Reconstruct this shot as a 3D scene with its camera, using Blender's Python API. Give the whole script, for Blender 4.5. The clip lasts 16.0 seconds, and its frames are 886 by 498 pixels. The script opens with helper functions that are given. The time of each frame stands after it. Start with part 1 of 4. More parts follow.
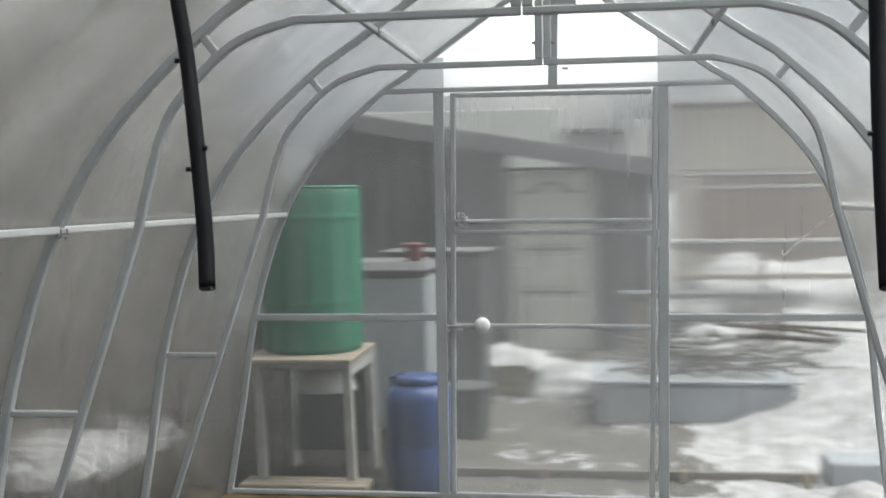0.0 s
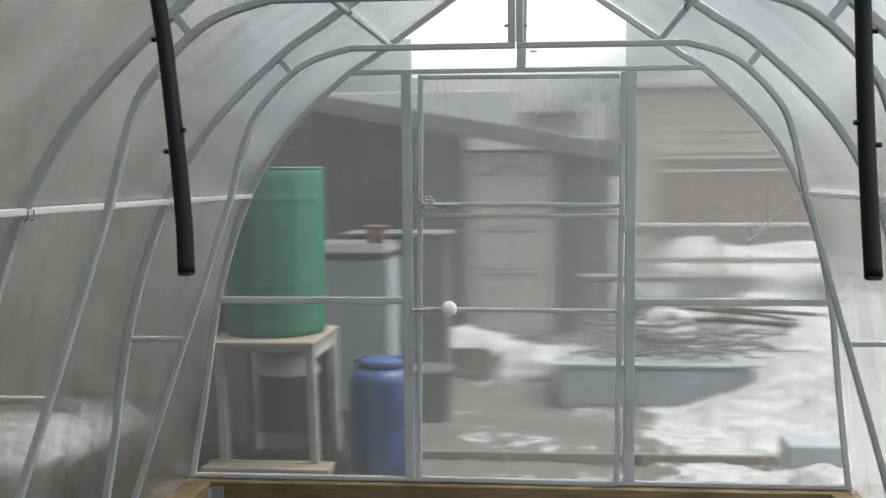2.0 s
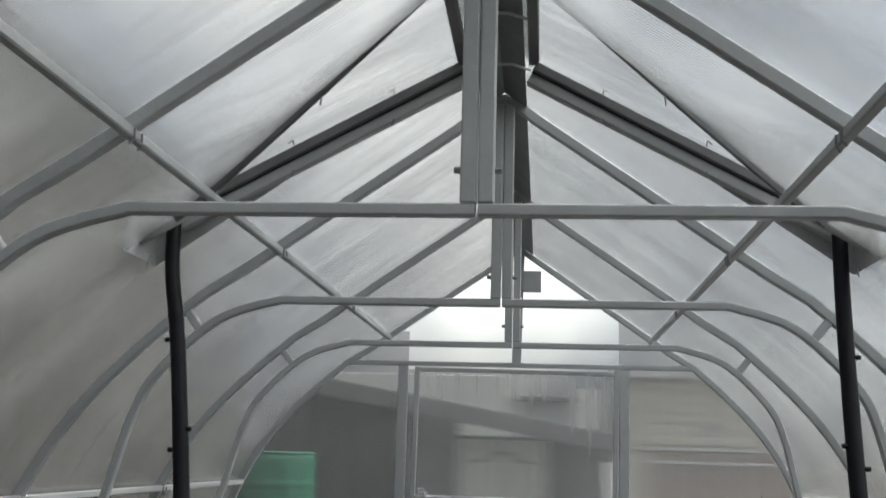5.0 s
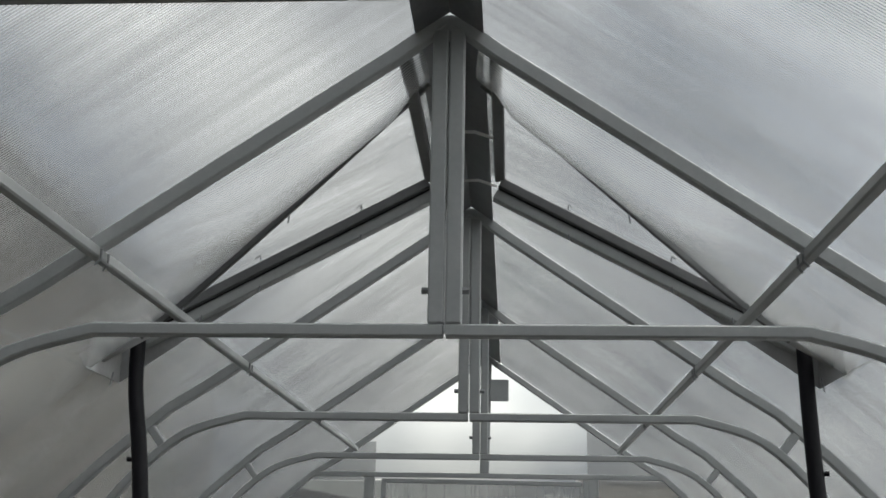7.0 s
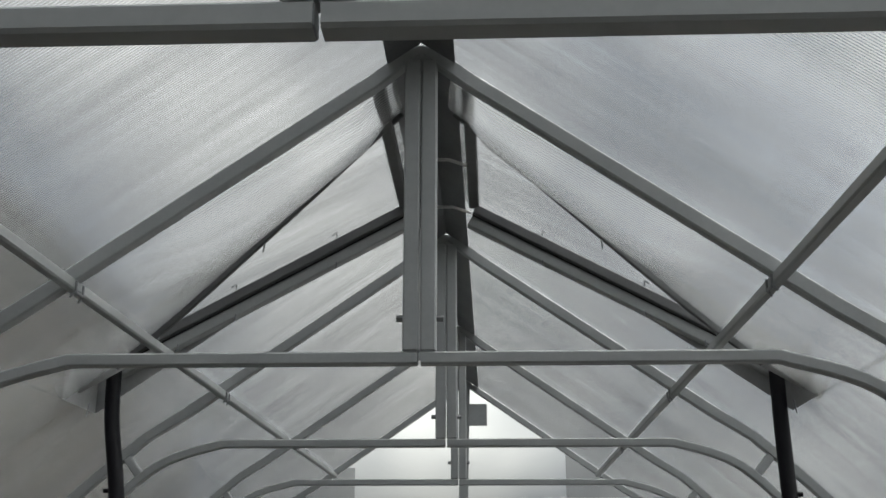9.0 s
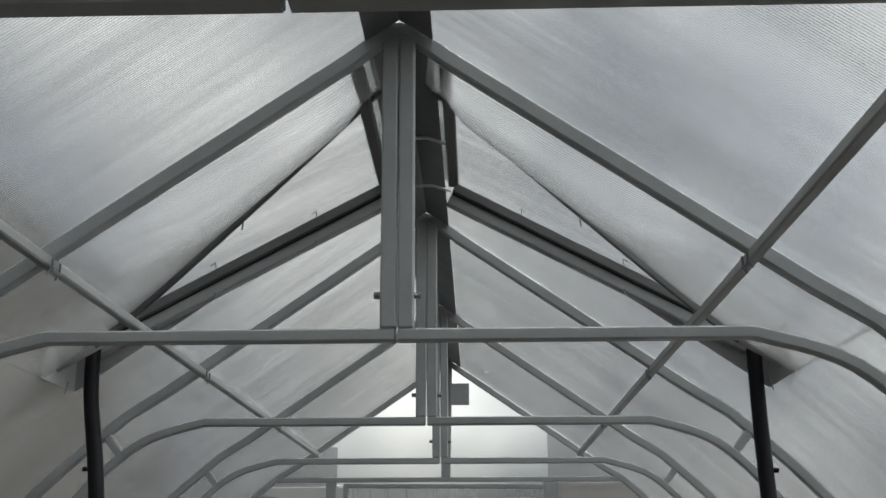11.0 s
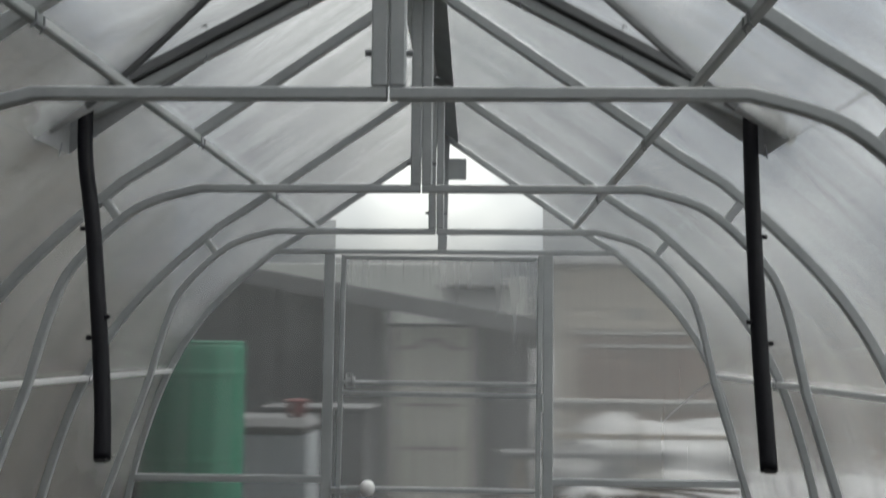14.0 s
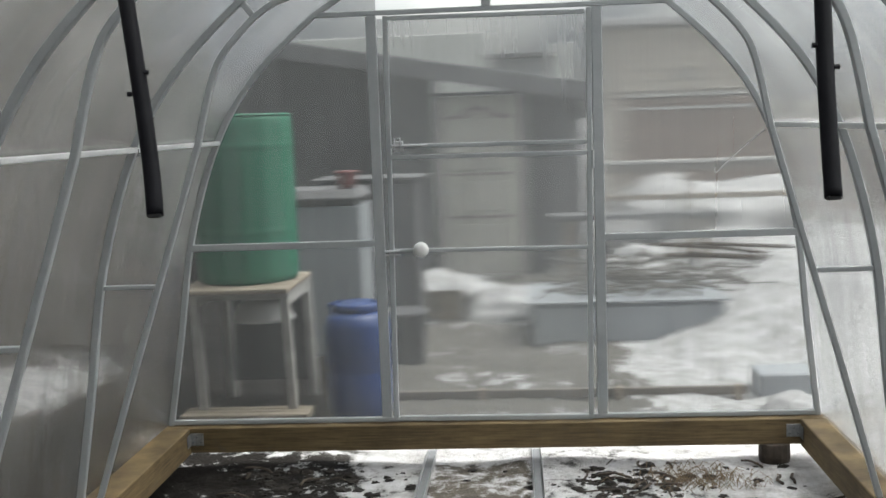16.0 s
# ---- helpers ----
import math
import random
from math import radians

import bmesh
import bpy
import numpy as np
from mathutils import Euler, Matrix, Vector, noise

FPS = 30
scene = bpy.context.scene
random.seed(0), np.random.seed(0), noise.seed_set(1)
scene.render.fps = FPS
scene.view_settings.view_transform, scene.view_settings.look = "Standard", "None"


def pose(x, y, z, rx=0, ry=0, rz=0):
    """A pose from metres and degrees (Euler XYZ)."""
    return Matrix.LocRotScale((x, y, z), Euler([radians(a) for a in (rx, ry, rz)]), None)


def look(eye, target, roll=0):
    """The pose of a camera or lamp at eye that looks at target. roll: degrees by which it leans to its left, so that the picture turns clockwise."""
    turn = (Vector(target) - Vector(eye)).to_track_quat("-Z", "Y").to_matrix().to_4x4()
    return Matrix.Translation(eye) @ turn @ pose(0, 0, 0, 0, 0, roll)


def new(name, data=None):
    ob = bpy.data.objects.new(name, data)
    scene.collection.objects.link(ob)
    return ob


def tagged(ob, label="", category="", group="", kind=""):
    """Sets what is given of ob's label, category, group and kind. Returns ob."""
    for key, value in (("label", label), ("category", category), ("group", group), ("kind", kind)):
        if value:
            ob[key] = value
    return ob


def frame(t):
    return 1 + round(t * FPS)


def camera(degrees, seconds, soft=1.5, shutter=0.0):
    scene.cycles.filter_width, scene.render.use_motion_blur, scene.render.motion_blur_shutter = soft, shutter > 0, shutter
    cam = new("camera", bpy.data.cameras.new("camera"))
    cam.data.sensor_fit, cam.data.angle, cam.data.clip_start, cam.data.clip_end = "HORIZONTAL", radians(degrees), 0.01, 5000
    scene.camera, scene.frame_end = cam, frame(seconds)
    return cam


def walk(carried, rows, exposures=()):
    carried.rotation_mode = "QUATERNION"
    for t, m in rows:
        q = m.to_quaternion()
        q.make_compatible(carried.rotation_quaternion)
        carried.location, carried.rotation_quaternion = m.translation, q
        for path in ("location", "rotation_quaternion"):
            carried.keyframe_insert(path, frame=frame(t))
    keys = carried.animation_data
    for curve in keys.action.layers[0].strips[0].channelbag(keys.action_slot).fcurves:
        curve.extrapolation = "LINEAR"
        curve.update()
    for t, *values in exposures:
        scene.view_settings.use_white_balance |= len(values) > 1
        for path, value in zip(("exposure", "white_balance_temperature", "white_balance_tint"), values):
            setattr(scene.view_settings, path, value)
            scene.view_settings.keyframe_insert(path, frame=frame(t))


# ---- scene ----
# metres: x across, y along the greenhouse (end wall at 0), z up from the sill
LENS = 43.6
PATH = [
    (0, (0.184, -5.005, 1.396), (-0.093, -3.027, 1.299), -0.9),
    (0.5, (0.156, -4.983, 1.394), (-0.08, -3.003, 1.234), -2.5),
    (1, (0.137, -4.976, 1.395), (-0.079, -2.994, 1.243), -2.0),
    (1.5, (0.124, -4.983, 1.401), (-0.079, -2.999, 1.26), -0.9),
    (2, (0.121, -4.985, 1.405), (-0.073, -2.999, 1.273), -0.4),
    (2.5, (0.119, -4.986, 1.41), (-0.066, -2.999, 1.292), -0.0),
    (3, (0.12, -5.002, 1.416), (-0.057, -3.01, 1.36), 0.2),
    (3.5, (0.122, -5.024, 1.429), (-0.06, -3.033, 1.471), 0.4),
    (4, (0.116, -5.037, 1.439), (-0.063, -3.052, 1.596), 1.0),
    (4.5, (0.109, -5.032, 1.458), (-0.063, -3.057, 1.727), 1.3),
    (5, (0.11, -5.06, 1.461), (-0.072, -3.103, 1.827), 1.6),
    (5.2, (0.109, -5.047, 1.468), (-0.078, -3.097, 1.868), 1.8),
    (7.5, (0.108, -5.078, 1.491), (0.01, -3.163, 2.059), 0.5),
    (8, (0.113, -5.087, 1.49), (0.022, -3.178, 2.082), -0.2),
    (8.5, (0.116, -5.094, 1.493), (0.029, -3.188, 2.091), -0.1),
    (9, (0.116, -5.087, 1.493), (0.033, -3.177, 2.08), 0.1),
    (11.5, (0.13, -5.087, 1.48), (0.08, -3.159, 2.008), -0.2),
    (12, (0.127, -5.073, 1.473), (0.087, -3.133, 1.958), -0.2),
    (12.5, (0.126, -5.068, 1.469), (0.108, -3.119, 1.919), -0.2),
    (13, (0.128, -5.065, 1.467), (0.11, -3.107, 1.874), 0.3),
    (13.5, (0.131, -5.051, 1.458), (0.09, -3.078, 1.785), 0.4),
    (14, (0.143, -5.07, 1.449), (0.084, -3.079, 1.621), 0.5),
    (14.5, (0.126, -5.03, 1.419), (0.014, -3.034, 1.437), -0.2),
    (15, (0.127, -5.015, 1.401), (0.002, -3.021, 1.297), -0.5),
    (15.5, (0.132, -5.014, 1.39), (-0.01, -3.028, 1.207), -1.9),
    (16, (0.132, -5.007, 1.381), (-0.015, -3.026, 1.152), -2.1),
]
cam = camera(LENS, 16.0, shutter=0.4)
EXPOSURES = [(t, e, k, 7.2) for t, e, k in ((0.0, 1.38, 6600), (3.0, 1.38, 6600), (4.5, 0.96, 6600), (5.2, 0.82, 6600), (7.5, 0.50, 6650), (9.0, 0.46, 6650), (12.5, 0.48, 6650), (13.5, 0.64, 6600), (14.0, 0.70, 6600), (15.0, 1.03, 6600), (16.0, 1.16, 6600))]
walk(cam, [(r[0], look(*r[1:])) for r in PATH], EXPOSURES)

# ---- light ----
world = bpy.data.worlds.new("overcast")
scene.world = world
world.use_nodes = True
wn = world.node_tree
bg = wn.nodes["Background"]
sky = wn.nodes.new("ShaderNodeTexSky")
sky.sky_type = "NISHITA"
sky.sun_disc = False
sky.sun_elevation = radians(68)
sky.sun_rotation = radians(80)
sky.dust_density = 6.0
hs = wn.nodes.new("ShaderNodeHueSaturation")
hs.inputs["Saturation"].default_value = 0.12
wn.links.new(sky.outputs[0], hs.inputs["Color"])
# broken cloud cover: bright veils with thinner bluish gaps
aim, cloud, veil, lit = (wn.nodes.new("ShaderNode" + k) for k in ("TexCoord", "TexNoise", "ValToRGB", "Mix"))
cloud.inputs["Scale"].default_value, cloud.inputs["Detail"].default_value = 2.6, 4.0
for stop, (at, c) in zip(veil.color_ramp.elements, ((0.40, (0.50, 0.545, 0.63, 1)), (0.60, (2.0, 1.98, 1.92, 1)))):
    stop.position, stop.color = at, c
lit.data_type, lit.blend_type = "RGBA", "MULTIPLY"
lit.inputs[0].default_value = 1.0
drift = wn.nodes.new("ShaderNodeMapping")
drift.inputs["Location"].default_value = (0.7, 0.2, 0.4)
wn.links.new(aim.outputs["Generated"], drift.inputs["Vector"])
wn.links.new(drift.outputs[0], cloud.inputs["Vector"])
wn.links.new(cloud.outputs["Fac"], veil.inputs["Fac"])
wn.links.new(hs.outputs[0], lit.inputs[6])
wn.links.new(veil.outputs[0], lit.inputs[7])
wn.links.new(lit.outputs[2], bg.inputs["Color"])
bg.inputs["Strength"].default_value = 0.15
sun_data = bpy.data.lights.new("sun", "SUN")
sun_data.energy, sun_data.angle, sun_data.color = 0.6, radians(30), (1.0, 0.98, 0.95)
sun = new("sun", sun_data)
sun.matrix_world = look((3.6, 0.6, 9.0), (0, 0, 0))


# ---- materials ----
def shader(name):
    m = bpy.data.materials.new(name)
    m.use_nodes = True
    t = m.node_tree
    return m, t.nodes, t.links, t.nodes["Principled BSDF"]


def coords(n, l, scale=(1, 1, 1)):
    tc, mp = n.new("ShaderNodeTexCoord"), n.new("ShaderNodeMapping")
    mp.inputs["Scale"].default_value = scale
    l.new(tc.outputs["Object"], mp.inputs["Vector"])
    return mp.outputs[0]


def noise_node(n, l, vec, scale, detail=4, rough=0.6):
    x = n.new("ShaderNodeTexNoise")
    x.inputs["Scale"].default_value, x.inputs["Detail"].default_value = scale, detail
    x.inputs["Roughness"].default_value = rough
    l.new(vec, x.inputs["Vector"])
    return x.outputs["Fac"]


def ramp(n, l, fac, stops):
    r = n.new("ShaderNodeValToRGB")
    e = r.color_ramp.elements
    while len(e) < len(stops):
        e.new(0.5)
    for k, (p, c) in zip(e, stops):
        k.position, k.color = p, (*c, 1)
    l.new(fac, r.inputs["Fac"])
    return r.outputs["Color"]


def mixed(n, l, fac, a, b, how="MIX"):
    x = n.new("ShaderNodeMix")
    x.data_type, x.blend_type = "RGBA", how
    for s, v in ((x.inputs[0], fac), (x.inputs[6], a), (x.inputs[7], b)):
        if isinstance(v, (int, float)):
            s.default_value = v
        elif isinstance(v, tuple):
            s.default_value = (*v, 1)
        else:
            l.new(v, s)
    return x.outputs[2]


def bumped(n, l, height, strength, dist, target):
    b = n.new("ShaderNodeBump")
    b.inputs["Strength"].default_value, b.inputs["Distance"].default_value = strength, dist
    l.new(height, b.inputs["Height"])
    l.new(b.outputs[0], target.inputs["Normal"])
    return b


def plain(name, dark, light, rough=0.6, metal=0.0, scale=8, stretch=(1, 1, 1), bump=0.2, dist=0.003, fine=90):
    """A surface of two close tones at a coarse and a fine scale."""
    m, n, l, p = shader(name)
    v = coords(n, l, stretch)
    a, b = noise_node(n, l, v, scale, 5), noise_node(n, l, v, fine, 3)
    c = ramp(n, l, a, [(0.3, dark), (0.7, light)])
    c = mixed(n, l, 0.25, c, ramp(n, l, b, [(0.35, dark), (0.65, light)]))
    l.new(c, p.inputs["Base Color"])
    p.inputs["Roughness"].default_value, p.inputs["Metallic"].default_value = rough, metal
    if bump:
        bumped(n, l, b, bump, dist, p)
    return m


def sheet_material(name, clear, gloss, ribs, tone=(0.86, 0.88, 0.88), axis=1, haze=0.0, ior=1.12, part_rough=0.5, patchy=0.0, ribbed=0.0, tint=0.95, ridge_milk=0.0, swing=0.0):
    """Twin-wall plastic: part clear, part milky, with fine ribs along the sheet."""
    m, n, l, p = shader(name)
    n.remove(p)
    out = n["Material Output"]
    v = coords(n, l)
    sep = n.new("ShaderNodeSeparateXYZ")
    l.new(v, sep.inputs[0])
    w = n.new("ShaderNodeMath")
    w.operation = "MULTIPLY"
    w.inputs[1].default_value = 2 * math.pi / 0.0057
    l.new(sep.outputs[axis], w.inputs[0])
    s = n.new("ShaderNodeMath")
    s.operation = "SINE"
    l.new(w.outputs[0], s.inputs[0])
    r = n.new("ShaderNodeMapRange")
    r.inputs["From Min"].default_value = -1
    r.inputs["To Min"].default_value, r.inputs["To Max"].default_value = 1 - ribs, 1.0
    l.new(s.outputs[0], r.inputs["Value"])
    cloud = noise_node(n, l, v, 1.7, 3)
    stain = ramp(n, l, cloud, [(0.3, tuple(0.93 * k for k in tone)), (0.7, tone)])
    grey = n.new("ShaderNodeCombineColor")
    for k in range(3):
        l.new(r.outputs[0], grey.inputs[k])
    fade = ramp(n, l, noise_node(n, l, v, 3.1, 4), [(0.35, (0.4, 0.4, 0.4)), (0.65, (1, 1, 1))])
    col = mixed(n, l, 1.0, stain, mixed(n, l, fade, (1, 1, 1), grey.outputs[0]), "MULTIPLY")
    streak = noise_node(n, l, coords(n, l, (1, 1, 0.03) if axis == 0 else (0.03, 0.9, 0.03)), 24, 5, 0.7)
    col = mixed(n, l, 1.0, col, ramp(n, l, streak, [(0.3, (0.86, 0.86, 0.86)), (0.7, (1, 1, 1))]), "MULTIPLY")
    tl, tp, gl = (n.new("ShaderNodeBsdf" + k) for k in ("Translucent", "Transparent", "Glossy"))
    l.new(col, tl.inputs["Color"])
    tp.inputs["Color"].default_value = (tint * 0.98, tint, tint, 1)
    gl.inputs["Roughness"].default_value = 0.2
    df = n.new("ShaderNodeBsdfDiffuse")
    df.inputs["Color"].default_value = (*tone, 1)
    m0 = n.new("ShaderNodeMixShader")
    m0.inputs[0].default_value = 0.2
    l.new(tl.outputs[0], m0.inputs[1])
    l.new(df.outputs[0], m0.inputs[2])
    m1, m2 = n.new("ShaderNodeMixShader"), n.new("ShaderNodeMixShader")
    share = n.new("ShaderNodeMath")
    share.operation = "MULTIPLY_ADD"
    share.inputs[1].default_value, share.inputs[2].default_value = 2 * swing, clear - swing
    l.new(streak, share.inputs[0])
    webs = n.new("ShaderNodeMath")
    webs.operation = "MULTIPLY_ADD"
    webs.inputs[1].default_value = 0.5 * ribs
    l.new(s.outputs[0], webs.inputs[0])
    l.new(share.outputs[0], webs.inputs[2])
    share = webs
    if ridge_milk > 0:
        # milkier towards the ridge, with a ragged lower limit
        by_height, rag, less = n.new("ShaderNodeMapRange"), n.new("ShaderNodeMath"), n.new("ShaderNodeMath")
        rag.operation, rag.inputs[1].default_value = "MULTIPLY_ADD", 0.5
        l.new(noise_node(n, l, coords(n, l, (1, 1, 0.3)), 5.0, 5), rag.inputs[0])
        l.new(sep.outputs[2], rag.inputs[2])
        by_height.interpolation_type = "SMOOTHSTEP"
        by_height.inputs["From Min"].default_value, by_height.inputs["From Max"].default_value = 1.45, 2.1
        l.new(rag.outputs[0], by_height.inputs["Value"])
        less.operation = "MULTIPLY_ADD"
        less.inputs[1].default_value = -ridge_milk
        l.new(by_height.outputs[0], less.inputs[0])
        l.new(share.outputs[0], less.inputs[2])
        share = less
    l.new(share.outputs[0], m1.inputs[0])
    l.new(m0.outputs[0], m1.inputs[1])
    if patchy > 0:
        # the roof's uneven brightness put into the milky colour
        fleck = noise_node(n, l, coords(n, l, (1.2, 2.4, 1.2)), 1.0, 3, 0.5)
        lo = 1 - patchy
        l.new(mixed(n, l, 1.0, col, ramp(n, l, fleck, [(0.36, (lo, lo, lo)), (0.64, (1, 1, 1))]), "MULTIPLY"), tl.inputs["Color"])
    if haze > 0 or ribbed > 0:
        rf = n.new("ShaderNodeBsdfRefraction")
        rf.inputs["IOR"].default_value, rf.inputs["Roughness"].default_value = ior, haze
        if ribbed > 0:
            # fine upright flutes that spread the light sideways only
            flute = n.new("ShaderNodeTexWhiteNoise")
            l.new(v, flute.inputs["Vector"])
            tilt, side = n.new("ShaderNodeMath"), n.new("ShaderNodeCombineXYZ")
            tilt.operation = "MULTIPLY_ADD"
            tilt.inputs[1].default_value, tilt.inputs[2].default_value = ribbed, -0.5 * ribbed
            l.new(flute.outputs["Value"], tilt.inputs[0])
            l.new(tilt.outputs[0], side.inputs[axis])
            geo, add, unit = n.new("ShaderNodeNewGeometry"), n.new("ShaderNodeVectorMath"), n.new("ShaderNodeVectorMath")
            add.operation, unit.operation = "ADD", "NORMALIZE"
            l.new(geo.outputs["Normal"], add.inputs[0])
            l.new(side.outputs[0], add.inputs[1])
            l.new(add.outputs[0], unit.inputs[0])
            l.new(unit.outputs[0], rf.inputs["Normal"])
        rf.inputs["Color"].default_value = (tint * 0.98, tint, tint, 1)
        if patchy > 0:
            # bright and dull cloud patches put into the colour, drawn out along the flutes
            sky_patch = noise_node(n, l, coords(n, l, (0.5, 2.6, 0.5)), 2.4, 5, 0.6)
            dull = mixed(n, l, 1.0, ramp(n, l, sky_patch, [(0.36, (0.68, 0.68, 0.69)), (0.62, (1, 1, 1))]), ramp(n, l, streak, [(0.34, (0.80, 0.80, 0.80)), (0.64, (1, 1, 1))]), "MULTIPLY")
            l.new(mixed(n, l, 1.0, dull, (tint * 0.98, tint, tint), "MULTIPLY"), rf.inputs["Color"])
        mh = n.new("ShaderNodeMixShader")
        mh.inputs[0].default_value = part_rough
        l.new(tp.outputs[0], mh.inputs[1])
        l.new(rf.outputs[0], mh.inputs[2])
        l.new(mh.outputs[0], m1.inputs[2])
    else:
        l.new(tp.outputs[0], m1.inputs[2])
    lw, pw, fm = n.new("ShaderNodeLayerWeight"), n.new("ShaderNodeMath"), n.new("ShaderNodeMath")
    lw.inputs["Blend"].default_value = 0.5
    pw.operation, fm.operation = "POWER", "MULTIPLY_ADD"
    pw.inputs[1].default_value = 3.0
    fm.inputs[1].default_value, fm.inputs[2].default_value = gloss, 0.03
    l.new(lw.outputs["Facing"], pw.inputs[0])
    l.new(pw.outputs[0], fm.inputs[0])
    l.new(fm.outputs[0], m2.inputs[0])
    l.new(m1.outputs[0], m2.inputs[1])
    l.new(gl.outputs[0], m2.inputs[2])
    bumped(n, l, s.outputs[0], 0.25, 0.001, gl)
    l.new(m2.outputs[0], out.inputs["Surface"])
    return m


STEEL = plain("grey_painted_steel", (0.32, 0.338, 0.346), (0.41, 0.428, 0.436), 0.42, 0.0, 6, bump=0.1, dist=0.001)
# lower purlins: the white sheen on top is put into a paler colour
SHEENSTEEL = plain("steel_with_sheen_tone", (0.66, 0.67, 0.68), (0.78, 0.79, 0.80), 0.28, 0.3, 9, bump=0.05, dist=0.001)
ZINC = plain("zinc_hardware", (0.45, 0.46, 0.47), (0.68, 0.69, 0.7), 0.35, 0.9, 30)
DARKSTEEL = plain("dark_galvanised_strip", (0.17, 0.18, 0.19), (0.25, 0.26, 0.27), 0.5, 0.3, 10)
RUBBER = plain("black_seal", (0.012, 0.012, 0.013), (0.025, 0.025, 0.027), 0.6)
PIPE = plain("black_plastic_pipe", (0.004, 0.004, 0.006), (0.008, 0.008, 0.011), 0.55, 0, 20, bump=0.1)
PIPE.node_tree.nodes["Principled BSDF"].inputs["Specular IOR Level"].default_value = 0.12
ROOF = sheet_material("milky_polycarbonate", 0.66, 1.0, 0.48, (0.62, 0.64, 0.645), axis=1, haze=0.12, tint=0.80, ior=1.05, part_rough=0.92, patchy=0.4, ribbed=1.5, swing=0.20)
ENDPC = sheet_material("clear_polycarbonate", 0.87, 0.4, 0.0, (0.54, 0.56, 0.56), axis=0, part_rough=0.85, ribbed=1.1, ior=1.03, tint=0.47, ridge_milk=0.06, swing=0.12)
MILKIERPC = sheet_material("milkier_polycarbonate", 0.76, 0.4, 0.0, (0.60, 0.62, 0.62), axis=0, part_rough=0.85, ribbed=1.3, ior=1.03, tint=0.47, swing=0.06)
DOORPC = sheet_material("clear_polycarbonate_door", 0.80, 0.4, 0.0, (0.54, 0.56, 0.56), axis=0, part_rough=0.85, ribbed=1.25, ior=1.03, tint=0.47, ridge_milk=0.04, swing=0.12)
GABLEPC = sheet_material("clear_polycarbonate_gable", 0.97, 0.3, 0.0, (0.6, 0.62, 0.63), axis=0, part_rough=0.6, ribbed=0.8, ior=1.03, tint=1.0)
CURL = plain("grey_rolled_sheet", (0.30, 0.31, 0.32), (0.42, 0.43, 0.44), 0.6, 0, 5)
WHITE = plain("white_plastic", (0.72, 0.72, 0.72), (0.8, 0.8, 0.8), 0.35)

BARK = plain("bark", (0.03, 0.024, 0.018), (0.09, 0.07, 0.055), 0.85, 0, 20, bump=0.5)
DARKBOARD = plain("dark_weathered_boards", (0.05, 0.044, 0.037), (0.11, 0.096, 0.082), 0.85, 0, 2.2, (1, 1, 0.3), 0.3)
OLDGREY = plain("old_grey_boards", (0.13, 0.115, 0.10), (0.24, 0.21, 0.185), 0.85, 0, 2.2, (1, 1, 0.3), 0.3)
BRANCH = plain("grey_branches", (0.10, 0.095, 0.088), (0.24, 0.23, 0.215), 0.85, 0, 20, bump=0.4)
STRAW = plain("dry_straw", (0.10, 0.07, 0.04), (0.26, 0.19, 0.12), 0.8, 0, 30)
SOIL = plain("soil", (0.006, 0.005, 0.004), (0.028, 0.022, 0.017), 0.9, 0, 12, bump=0.6, dist=0.01)
GREEN = plain("green_barrel_plastic", (0.002, 0.115, 0.063), (0.004, 0.165, 0.092), 0.52, 0, 3, (1, 1, 0.3), 0.1)
BLUE = plain("blue_plastic", (0.012, 0.04, 0.16), (0.02, 0.058, 0.21), 0.42, 0, 4, bump=0.1)
OLDWHITE = plain("weathered_white_paint", (0.32, 0.31, 0.29), (0.54, 0.53, 0.51), 0.7, 0, 5, (1, 1, 2), 0.4)
OLDBOARD = plain("weathered_board", (0.20, 0.17, 0.13), (0.40, 0.34, 0.27), 0.8, 0, 4, (0.4, 3, 3), 0.5)
DARKWALL = plain("dark_grey_boards", (0.075, 0.077, 0.08), (0.14, 0.14, 0.14), 0.85, 0, 2.5, (1.5, 1, 0.4), 0.3)
GREYWALL = plain("grey_sheet", (0.24, 0.25, 0.26), (0.34, 0.35, 0.35), 0.7, 0, 2)
FELT = plain("roofing_felt", (0.05, 0.05, 0.055), (0.10, 0.10, 0.105), 0.9, 0, 5)
FASCIA = plain("fascia_board", (0.10, 0.10, 0.105), (0.16, 0.16, 0.165), 0.8, 0, 4)
BRICK = plain("brick_red", (0.22, 0.09, 0.06), (0.34, 0.17, 0.12), 0.85, 0, 9)
DOORW = plain("off_white_door", (0.42, 0.41, 0.375), (0.55, 0.535, 0.49), 0.6, 0, 3, (1, 1, 0.5))
MOULD = plain("door_moulding", (0.22, 0.21, 0.19), (0.32, 0.30, 0.27), 0.7, 0, 6)
REDP = plain("dull_red_plastic", (0.15, 0.045, 0.045), (0.21, 0.07, 0.07), 0.5)
TANWALL = plain("tan_clapboard", (0.36, 0.32, 0.27), (0.48, 0.44, 0.38), 0.8, 0, 1.5, (0.4, 1, 2))
TANPOST = plain("pale_grey_board", (0.34, 0.34, 0.33), (0.48, 0.47, 0.45), 0.8, 0, 3)
BROWNWALL = plain("brown_wall", (0.13, 0.095, 0.075), (0.24, 0.17, 0.135), 0.85, 0, 2.2, (0.6, 1, 1.6))
PALEWALL = plain("pale_plaster", (0.52, 0.53, 0.51), (0.64, 0.65, 0.62), 0.85, 0, 1.2)
TARP = plain("grey_cover", (0.26, 0.28, 0.30), (0.36, 0.38, 0.40), 0.6, 0, 2)
